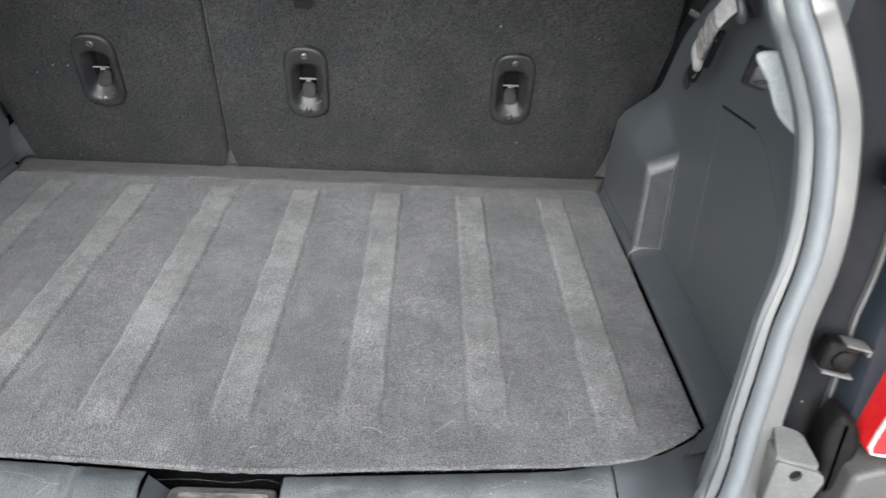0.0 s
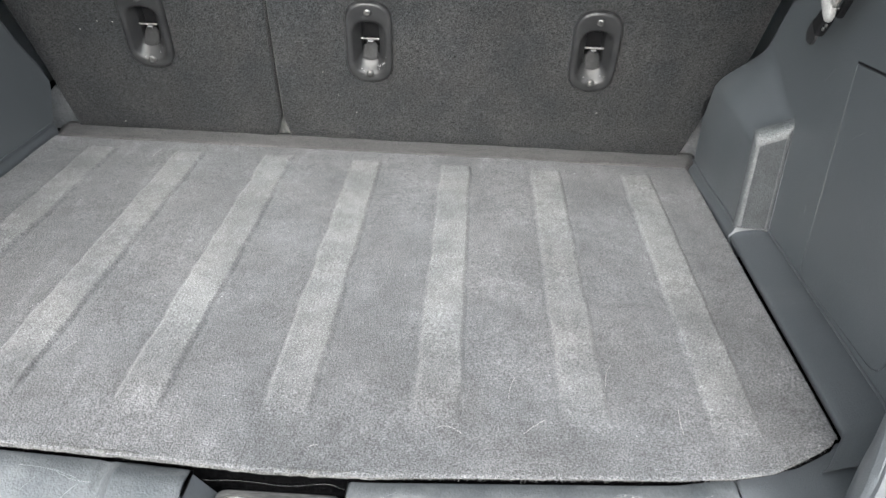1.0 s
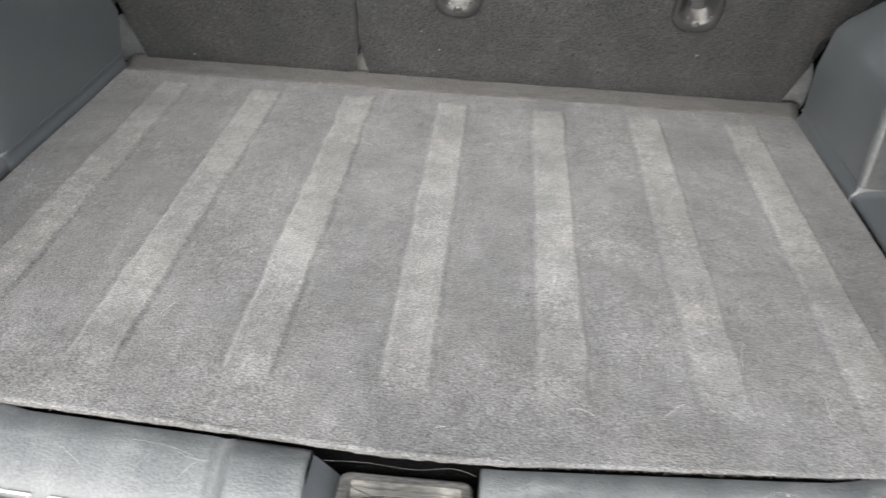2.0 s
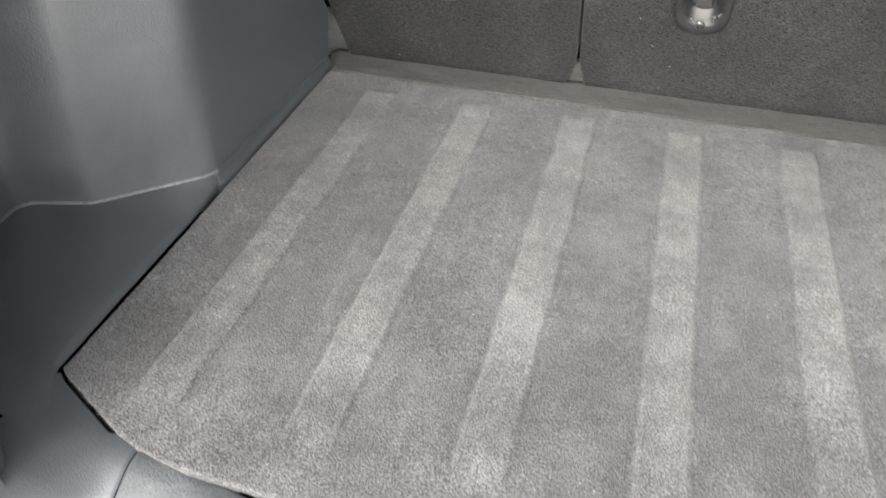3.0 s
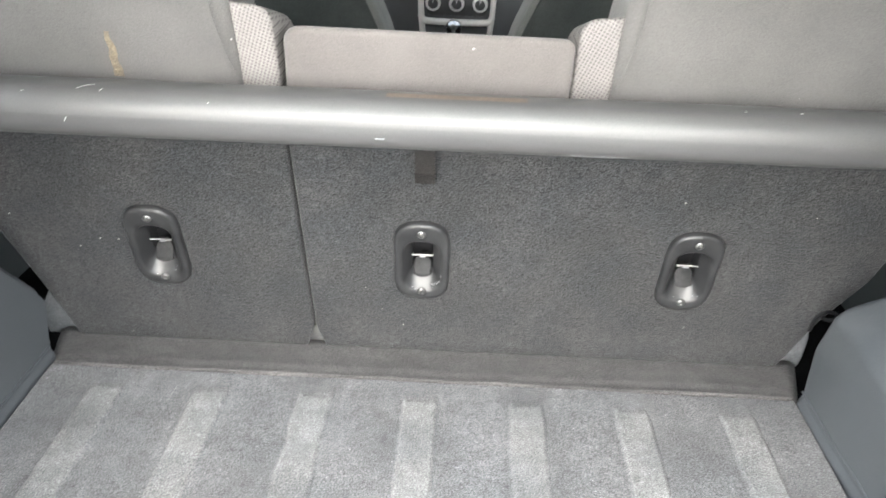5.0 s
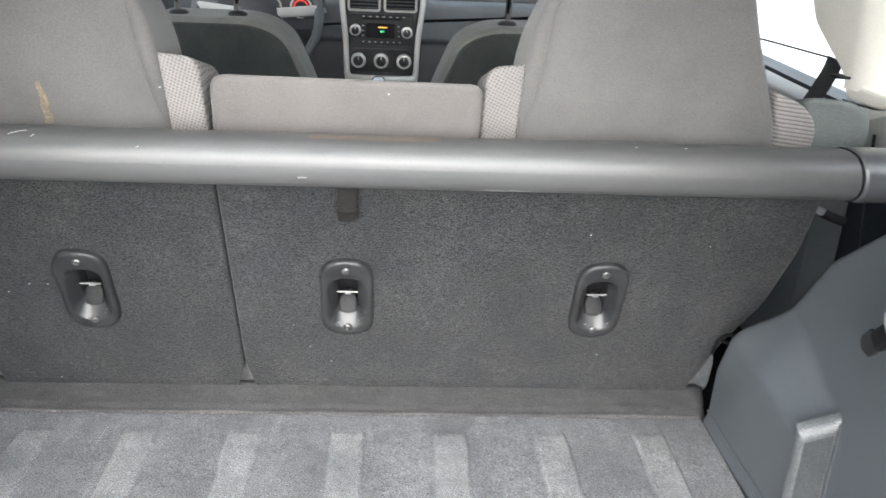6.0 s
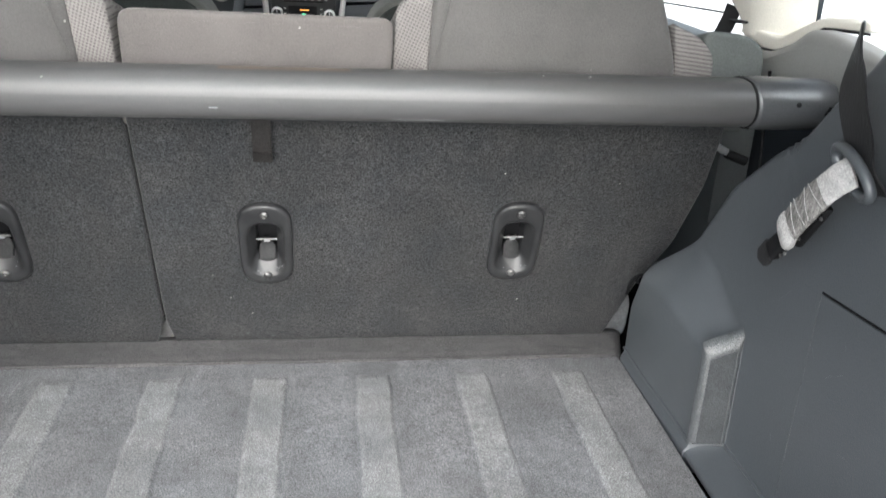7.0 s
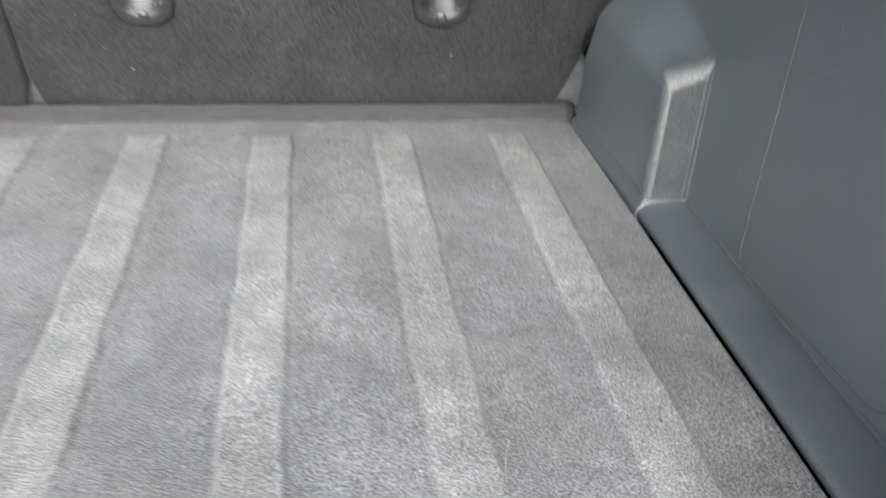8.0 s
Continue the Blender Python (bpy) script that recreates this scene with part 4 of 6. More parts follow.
def flap(u, v):
    """The folded rear flap that bridges to the seat backs, with a soft rolled front edge."""
    half = 0.508 + 0.042 * v
    x = -half + 2 * half * u
    y = 0.7350 + 0.1305 * v
    roll = 0.003 * math.exp(-((v - 0.07) / 0.07) ** 2) + 0.0022 * math.exp(-((v - 0.28) / 0.10) ** 2)
    ends = smooth(u / 0.012) * smooth((1 - u) / 0.012)
    return Vector((x, y + 0.0015 * noise.noise((x * 9, 0, 2)), -0.009 + (0.0065 + roll) * ends - 0.0205 * v + 0.0016 * noise.noise((x * 14, y * 14, 5)) - (0.008 if v == 0 else 0.0 if v > 0.03 else 0.003)))


fl = part("flap", sheet([i / 240 for i in range(241)], [0, 0.02, 0.05, 0.09, 0.13, 0.18, 0.24, 0.30, 0.38, 0.5, 0.65, 0.82, 1.0], flap), FLAP_CARPET, cargo_mat, "dark folded carpet flap along the seat backs", 60)
thick(fl, 0.006, -1)
part("flap_grommet", lathe([(0.0045, 0), (0.0045, 0.003), (0.003, 0.004), (0.001, 0.004)], 14, pose(0.514, 0.7370, -0.002, 60)), STEEL, cargo_mat, "small metal end rivet")


# ---- side trims ----
SEAL_X = sorted((p[2], p[0]) for p in HALF[2:16])
TOP_RIGHT = [(-0.03, 0.722), (0.03, 0.732), (0.08, 0.735), (0.10, 0.728), (0.155, 0.708), (0.21, 0.665), (0.30, 0.605), (0.363, 0.53), (0.40, 0.477), (0.43, 0.452), (0.475, 0.42), (0.52, 0.40)]
TOP_LEFT = [(-0.03, 0.745), (0.04, 0.765), (0.075, 0.775), (0.10, 0.755), (0.157, 0.70), (0.255, 0.62), (0.31, 0.60), (0.363, 0.53), (0.40, 0.477), (0.43, 0.452), (0.475, 0.42), (0.52, 0.40)]


def corner_pull(y, z, wall):
    """How far the wall swings in to meet the hatch seal."""
    xs = lerp_table(SEAL_X, max(z, 0.03)) - 0.004
    return (wall - xs) * (1 - smooth((y + 0.02) / 0.155)) ** 1.15


def right_wall(y, z):
    wall = 0.553 + 0.042 * max(z, 0) + 0.25 * max(z - 0.44, 0)
    shelf = 0.128 + 0.010 * smooth((y - 0.50) / 0.15)
    r = (z - shelf) / (0.026 + 0.045 * smooth((y - 0.50) / 0.16))
    fade = 1 - (0.5 * smooth(r) + 0.5 * min(max(r, 0.0), 1.0))
    step = smooth((y - 0.490 - 0.10 * max(z - 0.01, 0)) / 0.011)
    bulge = (0.041 + 0.004 * smooth((y - 0.55) / 0.1)) * step * fade
    foot = 0.006 * max(1 - max(z - 0.002, 0) / 0.010, 0) ** 2
    return wall - bulge - foot - corner_pull(y, z, wall)


def left_wall(y, z):
    lean = 0.035 * max(z, 0)
    # the rear-facing side bows back towards its top
    q = y + 0.10 * max(z, 0) - 0.62 * max(z, 0) ** 2
    base = lerp_table([(0.10, 0.672), (0.286, 0.680), (0.300, 0.668), (0.316, 0.612), (0.325, 0.600), (0.400, 0.522), (0.415, 0.513), (0.44, 0.511), (0.75, 0.511)], q)
    soft = sum(lerp_table([(0.10, 0.672), (0.286, 0.680), (0.305, 0.645), (0.316, 0.612), (0.408, 0.513), (0.44, 0.511), (0.75, 0.511)], q + o * 0.011) for o in (-1, -0.6, -0.2, 0.2, 0.6, 1)) / 6
    k = smooth((z - 0.02) / 0.06)
    base = base * (1 - k) + soft * k
    shoulder = 0.62 + 0.10 * z
    cap = smooth((z - 0.245 - 0.03 * smooth((0.5 - y) / 0.2)) / 0.15)
    x = base + lean + cap * max(shoulder - base - lean, 0)
    foot = 0.006 * max(1 - max(z - 0.002, 0) / 0.010, 0) ** 2
    x -= foot
    if y < 0.16:
        x -= corner_pull(y, z, x)
    return x


ZS = [-0.028, -0.01, 0.0, 0.003, 0.006, 0.009, 0.013, 0.018, 0.025, 0.04] + [0.055 + 0.0075 * i for i in range(62)]
SEAL_Y = sorted((p[2], p[1]) for p in HALF[2:16])
YS = [-0.05, -0.04, -0.03] + [-0.02 + 0.01 * i for i in range(29)] + [0.268 + 0.006 * i for i in range(26)] + [0.42 + 0.01 * i for i in range(7)] + [0.4865 + 0.0016 * i for i in range(18)] + [0.52 + 0.012 * i for i in range(22)]


def trim_panel(s, wall):
    def f(u, z):
        # squeeze the far end of the rows to the slanting top edge
        lim = lerp_table(TOP_RIGHT if s > 0 else TOP_LEFT, z)
        y = max(YS[u], lerp_table(SEAL_Y, z) + 0.001) if YS[u] < lim else lim
        x = wall(y, z)
        past = sum(1 for q in YS[:u + 1] if q >= lim)
        if past:                          # the top edge rolls over, away from the cargo space
            th = min(past - 1, 10) / 10 * radians(140)
            x += 0.0125 * (1 - math.cos(th)) + 0.004 * max(past - 11, 0)
            y += 0.0125 * math.sin(min(th, radians(90)))
        return (s * x, y, z)
    return sheet(range(len(YS)), ZS, f)


right_trim = thing("side_trim_panel", (0.56, 0.3, -0.02), "dark grey moulded plastic side trim with an access panel", "trim panel")
rt = part("panel", trim_panel(1, right_wall), TRIM, right_trim, sharp=50)
left_trim = thing("wheel_arch_trim", (-0.56, 0.4, -0.02), "dark grey moulded plastic wheel arch trim with a faceted corner", "trim panel")
lt = part("panel", trim_panel(-1, left_wall), TRIM, left_trim, sharp=50)

# kick ledges beside the mat
LEDGE_IN = [(0.0, 0.428), (0.028, 0.449), (0.052, 0.476), (0.10, 0.5075), (0.20, 0.5082), (0.75, 0.5085)]
LEDGE_ACROSS = [(0.5, -0.016), (0.10, -0.0065), (0.01, -0.0055), (0.0, -0.0030), (0.02, 0.0005), (0.06, 0.0022), (0.2, 0.0040), (0.5, 0.0085), (0.9, 0.0125), (1.0, 0.0135), (1.15, 0.0135)]


def kick_ledge(s, wall, y0):
    def f(k, y):
        u, z = LEDGE_ACROSS[k]
        xi, xw = lerp_table(LEDGE_IN, y) + (0.0034 * smooth((y - 0.34) / 0.10) - 0.0006 if s < 0 else 0.0), wall(y, 0.016)
        wide = max(xw - xi, 0.006)
        x = xi + wide * u if u > 0 else xi + 0.004 * u
        return (s * x, y, z)
    return sheet(range(len(LEDGE_ACROSS)), [y0 + (0.74 - y0) * i / 74 for i in range(75)], f)


def base_bead(s, wall, y0, y1, n=70):
    pts = [(y0 + (y1 - y0) * i / n) for i in range(n + 1)]
    return tube([(s * (wall(y, 0.016) - 0.0006), y, 0.0150) for y in pts], 0.0019, 8)


part("ledge", kick_ledge(1, right_wall, 0.044), TRIM, right_trim, "flat plastic kick ledge beside the mat")
part("ledge", kick_ledge(-1, left_wall, 0.036), TRIM, left_trim, "flat plastic kick ledge beside the mat")
part("base_bead", base_bead(1, right_wall, 0.10, 0.735, 260), TRIM, right_trim, "low moulded bead at the foot of the wall")
# lit rear-facing stretch in a paler tone: the highlight is in its colour
part("base_bead", base_bead(-1, left_wall, 0.10, 0.415, 120), SCUFF_AND_GLINT, left_trim, "pale worn bead at the wall foot, its highlight painted in")
part("base_bead", base_bead(-1, left_wall, 0.4155, 0.755, 90), TRIM, left_trim, "low moulded bead at the foot of the wheel arch")
part("clip", box(0.512, 0.538, 0.716, 0.726, 0.006, 0.012, 0.002), TRIM, right_trim, "small plastic clip at the ledge end")

# grained facet set into the step of the wheel arch
def facet(u, z):
    return Vector((0.511 + 0.039 * u + 0.05 * (z - 0.01), 0.4965 + 0.10 * (z - 0.01) - 0.006 * u, z))


def facet_pillow(u, w):
    """u across from 0 to 1, w from the foot to the slanting top; the rims roll back into the trim."""
    top = 0.138 + 0.020 * u
    z = 0.015 + (top - 0.015) * w
    back = 0.0
    for e, r in (((u + 0.02) * 0.041, 0.0075), ((1.09 - u) * 0.041, 0.0075), ((1 - w) * (top - 0.015) * 0.9 + 0.0002, 0.0140)):
        back = max(back, r - math.sqrt(max(r * r - max(r - e, 0.0) ** 2, 0.0)))
    return facet(u, z) + Vector((0.15 * back * (1 if u > 0.5 else -1), -0.0020 + back, 0.25 * back))


FACET_U = [-0.02 + q for q in (0.0, 0.004, 0.012, 0.025, 0.045, 0.07, 0.10, 0.135, 0.17)] + [0.25, 0.4, 0.55, 0.7, 0.82] + [1.09 - q for q in (0.19, 0.155, 0.12, 0.085, 0.055, 0.03, 0.014, 0.005, 0.0)]
FACET_W = [k / 24 for k in range(20)] + [1 - q for q in (0.16, 0.13, 0.105, 0.085, 0.065, 0.048, 0.034, 0.022, 0.012, 0.004, 0.0)]
part("grained_insert", sheet(FACET_U[8:15], FACET_W[:22], facet_pillow), GRAIN, right_trim, "coarse-grained plastic facet", 60)
# lighter, glossier rims than the insert: the edge highlights are put into their colour
part("highlight_side", sheet(FACET_U[:9], FACET_W[:22], facet_pillow), SHINY_TRIM, right_trim, "lighter glossy grain painted as the edge highlight", 60)
part("highlight_side", sheet(FACET_U[14:], FACET_W[:22], facet_pillow), SHINY_TRIM, right_trim, "lighter glossy grain painted as the edge highlight", 60)
part("highlight_top", sheet(FACET_U, FACET_W[21:], facet_pillow), SHINY_TRIM, right_trim, "lighter glossy grain painted as the top highlight", 60)
# highlight along the facet's foot, added as a lighter line
part("facet_foot", tube(spline([facet(0.02, 0.0165) + Vector((0, -0.003, 0)), facet(0.5, 0.0165) + Vector((0, -0.003, 0)), facet(0.98, 0.0175) + Vector((0, -0.003, 0))], 12), 0.0009, 8), SHINY_TRIM, right_trim, "thin lower edge painted as a highlight")

# access panel: a thin plate proud of the trim, with a dark joint along its upper edge
ACCESS = fillet([(0.389, 0.264), (0.250, 0.275), (0.14, 0.20), (0.15, 0.026), (0.372, 0.018)], [0.006, 0.03, 0.03, 0.03, 0.016])
part("access_panel", slab(ACCESS, lambda a, b, d: (right_wall(a, b) - 0.0011 - d, a, b), 0.004, 0.0009, 2), TRIM, right_trim, "flush access panel")
# the groove's highlight, drawn as a thin paler line round the panel
part("panel_edge", tube([(right_wall(a, b) - 0.0006, a, b) for a, b in inset(ACCESS, -0.0008)], 0.00035, 6, True), EDGE_TRIM, right_trim, "thin pale line painted as the access panel's edge highlight")
part("panel_joint", tube([(right_wall(a, b) - 0.0004, a, b) for a, b in [(0.388 - 0.0030 * i, 0.2655 + 0.00024 * i) for i in range(38)]], 0.0014, 6), BLACK, right_trim, "dark open joint")

for a0, b0, a1, b1 in [(0.460, 0.223, 0.440, 0.244), (0.380, 0.209, 0.3715, 0.199), (0.349, 0.193, 0.324, 0.211), (0.411, 0.088, 0.408, 0.079), (0.30, 0.139, 0.285, 0.142), (0.335, 0.24, 0.33, 0.232), (0.46, 0.31, 0.452, 0.318)]:
    pts = [(a0 + (a1 - a0) * k / 8, b0 + (b1 - b0) * k / 8 + 0.0012 * noise.noise((a0 * 50, k * 0.6, 2))) for k in range(9)]
    part("scratch", tube([(right_wall(a, b) - (0.0018 if a < 0.388 and b < 0.262 else 0.0001), a, b) for a, b in pts], 0.00013, 5), SCUFF_AND_GLINT, right_trim, "thin pale scratch")

# hook pocket near the hatch seal, with its pale flared surround
pocket = thing("hook_pocket", (0.50, 0.11, 0.34), "dark cargo hook in a pocket with a pale flared surround", "cargo hook")
leaf = [(p.x, p.y) for p in spline([(0.476, 0.399, 0), (0.500, 0.402, 0), (0.517, 0.385, 0), (0.526, 0.355, 0), (0.532, 0.327, 0), (0.514, 0.337, 0), (0.500, 0.352, 0), (0.489, 0.376, 0)], 40, True)]
part("surround", slab(leaf, lambda a, b, d: (a - 0.3 * d, 0.094 - d - 0.25 * (a - 0.47), b), 0.004, 0.0025, 3), PALE, pocket, "pale grey leaf-shaped surround")
part("cup", moved(box(-0.011, 0.011, -0.008, 0.010, -0.017, 0.017, 0.003, 2), pose(0.486, 0.104, 0.385, 0, 12, -25)), BUMP_RUBBER, pocket)
part("hook", moved(box(-0.010, 0.010, -0.004, 0.008, -0.010, 0.010, 0.004, 3), pose(0.487, 0.098, 0.379, 0, 12, -25)), PLATE, pocket, "dark plastic hook")
part("hook_bar", tube([(0.478, 0.094, 0.374), (0.497, 0.090, 0.378)], 0.0016, 8), PLATE_WORN, pocket)


# ---- rear seat backs ----
SEAT_N = Vector((0, -1, -0.36)).normalized()


def on_seat(a, b, d):
    return Vector((a, 0.835 - 0.36 * b, b)) + SEAT_N * d


def plate_outline(cx, cz, w, h, r):
    # heights run along the leaning seat; its slope stretches them
    k = 1 / 1.0628
    return fillet([(cx - w / 2, cz - h / 2 * k), (cx + w / 2, cz - h / 2 * k), (cx + w / 2, cz + h / 2 * k), (cx - w / 2, cz + h / 2 * k)], r, 7)


PLATES = [(-0.347, 0.1715), (-0.0035, 0.1650), (0.3410, 0.1675)]
LEFT_OUT = [(-0.173, -0.032), (-0.1595, 0.018), (-0.1615, 0.405), (-0.578, 0.405), (-0.571, 0.331), (-0.557, 0.194), (-0.532, 0.09), (-0.512, -0.017), (-0.506, -0.032)]
RIGHT_OUT = [(-0.143, -0.032), (0.503, -0.032), (0.514, -0.017), (0.541, 0.083), (0.577, 0.162), (0.594, 0.263), (0.593, 0.345), (0.590, 0.405), (-0.1575, 0.405), (-0.1555, 0.018)]


def seat_back(name, outline, plates, label):
    t = thing(name, ((outline[0][0] + outline[4][0]) / 2, 0.86, -0.03), label, "seat back", "rear seat backs")
    out = fillet(outline, 0.012, 4)
    holes = [plate_outline(x, z, 0.044, 0.100, 0.018) for x, z in plates]
    part("carpet_panel", slab(out, on_seat, 0.06, 0.0045, 4, holes, 0.045), SEAT_CARPET, t, "dark carpeted back panel", 50)
    part("cushion", slab(inset(out, 0.006), lambda a, b, d: on_seat(a, b, d - 0.0605), 0.05, 0.004, 2), FABRIC, t)
    return t


seat_left = seat_back("rear_seat_back", LEFT_OUT, PLATES[:1], "narrow carpet-backed rear seat back, raised upright")
seat_right = seat_back("rear_seat_back", RIGHT_OUT, PLATES[1:], "wide carpet-backed rear seat back, raised upright")


def latch_plate(cx, cz, owner, nicks=0):
    """Oval moulded plate with a dished recess, a black window, a tongue below the striker wire and two screws."""
    def at(a, b, d):
        return on_seat(cx + a, cz + b / 1.0628, d)
    def ring_set(rings):
        bm = bmesh.new()
        loops = []
        for w, h, r, off, d in rings:
            o = fillet([(-w / 2, off - h / 2), (w / 2, off - h / 2), (w / 2, off + h / 2), (-w / 2, off + h / 2)], r, 8)
            loops.append([bm.verts.new(at(a, b, d)) for a, b in o])
        n = len(loops[0])
        for p, q in zip(loops, loops[1:]):
            for k in range(n):
                bm.faces.new((p[k], p[(k + 1) % n], q[(k + 1) % n], q[k]))
        return bm, loops
    bm, loops = ring_set([(0.0710, 0.1425, 0.0355, 0, 0.0005), (0.0706, 0.1420, 0.0352, 0, 0.0045), (0.0690, 0.1400, 0.0343, 0, 0.0074), (0.0655, 0.1360, 0.0325, 0, 0.0090), (0.060, 0.129, 0.0295, 0, 0.0092),
                          (0.0535, 0.100, 0.0260, -0.0060, 0.0086), (0.0500, 0.094, 0.0245, -0.0068, 0.0070), (0.0455, 0.087, 0.0215, -0.0068, 0.0035), (0.0385, 0.0775, 0.0155, -0.0042, -0.0040),
                          (0.0315, 0.0685, 0.0095, -0.0005, -0.0095), (0.0285, 0.0640, 0.0065, 0.0020, -0.0125), (0.0275, 0.0625, 0.0055, 0.0025, -0.0160), (0.0270, 0.0620, 0.0050, 0.0025, -0.034)])
    plate = part("latch_plate", bm, PLATE, owner, "black oval moulded latch plate", 50)
    bm2, l2 = ring_set([(0.029, 0.064, 0.006, 0.0025, -0.0330), (0.001, 0.001, 0.0004, 0.0025, -0.0335)])
    part("well", bm2, BLACK, plate)
    # blunt tongue that rises from the dark window to the lip of the dish
    def tongue(u, v):
        a = (u - 0.5) * 2
        w = 0.0040 + 0.0070 * smooth((v - 0.22) / 0.30)
        foot = 0.0022 * a * a
        return at(a * w, -0.0070 - (0.0290 - foot) * v, -0.0205 + 0.0165 * v ** 1.9 - 0.0022 * a * a - (0.004 if v > 0.99 else 0.0))
    thick(part("tongue", sheet([i / 12 for i in range(13)], [0.0, 0.12, 0.25, 0.4, 0.55, 0.7, 0.82, 0.9, 0.95, 0.975, 1.0], tongue), PLATE_WORN, plate, "rubbed black release tongue"), 0.003)
    part("release_tab", moved(box(-0.0042, 0.0042, -0.002, 0.002, -0.0013, 0.0013, 0.001), Matrix.Translation(at(0, -0.0085, -0.014))), BRACKET, plate, "small pale release tab")
    part("striker_wire", tube([at(-0.0142, -0.0015, -0.0095), at(0.0142, -0.0015, -0.0095)], 0.0015, 10), DULL_WIRE, plate, "bright striker wire")
    for b in (-0.0535, 0.0550):
        basis = Matrix.Translation(at(0, b, 0.0085)) @ SEAT_N.to_track_quat("Z", "Y").to_matrix().to_4x4()
        part("screw", lathe([(0.0060, 0.0), (0.0060, 0.0009), (0.0054, 0.0020), (0.0040, 0.0029), (0.0030, 0.0030), (0.0024, 0.0014), (0.0006, 0.0014)], 20, basis), SCREW, plate, "worn steel screw head")
    # pale nicks rubbed into the rim of the dish
    rnd = random.Random(11 + int(cx * 100))
    for k in range(nicks):
        w = -1.05 + 0.75 * rnd.random() if k % 4 else -2.2 + 0.3 * rnd.random()
        rr = 0.0225 + 0.0050 * rnd.random()
        p0, w1 = (rr * math.cos(w), -0.010 + 1.55 * rr * math.sin(w)), rnd.random() * 3
        ln = 0.0012 + 0.0022 * rnd.random()
        p1 = (p0[0] + ln * math.cos(w1), p0[1] + ln * math.sin(w1))
        part("nick", tube([at(*p0, 0.0089), at((p0[0] + p1[0]) / 2 + 0.0003, (p0[1] + p1[1]) / 2, 0.0091), at(*p1, 0.0089)], 0.0004, 5), SCUFF_AND_GLINT, plate, "pale nick")


latch_plate(*PLATES[0], seat_left, 3)
latch_plate(*PLATES[1], seat_right, 11)
latch_plate(*PLATES[2], seat_right, 3)


def upper_block(name, outline, owner, material, back, front, r, label=""):
    """Upholstery above the cover bar: an outline on the seat plane, from depth back to front."""
    return part(name, slab(outline, lambda a, b, d: on_seat(a, b, back) + Vector((0, -d, 0.27 * d)), front, r, 5), material, owner, label, 60)


LOW = 0.34
upper_block("centre_pad", fillet([(-0.156, LOW), (0.1565, LOW), (0.1555, 0.481), (-0.148, 0.484)], [0, 0, 0.016, 0.020]), seat_right, FABRIC, -0.004, 0.11, 0.010, "low grey cloth centre pad")
for s, owner in ((-1, seat_left), (1, seat_right)):
    def flip(pts):
        q = [(s * a, b) for a, b in pts]
        return q if s > 0 else q[::-1]
    upper_block("headrest", flip(fillet([(0.199, LOW), (0.512, LOW), (0.508, 0.425), (0.482, 0.482), (0.440, 0.566), (0.405, 0.66), (0.245, 0.66), (0.203, 0.56), (0.197, 0.49)], [0, 0, 0.03, 0.03, 0.05, 0.05, 0.05, 0.05, 0.03])), owner, HEADREST, -0.002, 0.12, 0.014, "tall tapered grey cloth headrest")
    upper_block("woven_strip", flip(fillet([(0.157, LOW), (0.1995, LOW), (0.1995, 0.506), (0.165, 0.502), (0.157, 0.490)], [0, 0, 0, 0.015, 0.01])), owner, WOVEN, -0.006, 0.11, 0.008, "pale open-woven cloth strip")
    upper_block("woven_strip", flip(fillet([(0.512, LOW), (0.553, LOW), (0.556, 0.420), (0.548, 0.447), (0.526, 0.468), (0.486, 0.484), (0.500, 0.44)], [0, 0, 0.02, 0.02, 0.02, 0, 0])), owner, RIBBED, -0.006, 0.11, 0.008, "pale ribbed cloth strip")
    upper_block("shoulder_bolster", flip(fillet([(0.550, LOW), (0.622, LOW), (0.624, 0.420), (0.612, 0.456), (0.585, 0.472), (0.528, 0.476)], [0, 0, 0.03, 0.03, 0.022, 0.016])), owner, BOLSTER, -0.010, 0.12, 0.009, "green-grey cloth shoulder")
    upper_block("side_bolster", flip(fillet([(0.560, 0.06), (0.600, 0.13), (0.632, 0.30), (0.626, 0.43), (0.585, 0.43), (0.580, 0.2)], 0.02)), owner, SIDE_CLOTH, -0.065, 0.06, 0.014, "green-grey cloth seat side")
    # stitched seam down the inner flank of the headrest
    seam = [(s * a, b) for a, b in ((0.2005, 0.43), (0.208, 0.46), (0.2145, 0.50), (0.219, 0.56), (0.232, 0.60))]
    part("seam", tube([on_seat(p.x, p.y, 0.0045) for p in spline([(a, b, 0) for a, b in seam], 24)], 0.0008, 6), HEADREST, owner, "stitched seam")

part("stain", sheet([i / 10 for i in range(11)], [i / 14 for i in range(15)],
     lambda u, v: on_seat(-0.3295 + (u - 0.5) * (0.011 + 0.004 * noise.noise((v * 5, 3, 1))) * (1 - 0.5 * v) + 0.002 * noise.noise((v * 4, 0, 6)), 0.418 + 0.052 * v, -0.0006 + 0.0004 * noise.noise((u * 6, v * 9, 2)))), STAIN, seat_left, "dry brown drip stain")
strap = thing("pull_strap", (0.0, 0.70, 0.31), "black webbing pull strap on the seat back", "strap")
part("webbing", ribbon([on_seat(0.0, 0.395, 0.003), on_seat(0.0, 0.375, 0.006), on_seat(0.001, 0.345, 0.014), on_seat(0.001, 0.314, 0.013), on_seat(0.001, 0.304, 0.010)], (1, 0, 0), 0.023, 0.004), STRAP, strap)
part("stitched_end", ribbon([on_seat(0.001, 0.318, 0.0165), on_seat(0.001, 0.3025, 0.0125)], (1, 0, 0), 0.0235, 0.003), STRAP, strap)


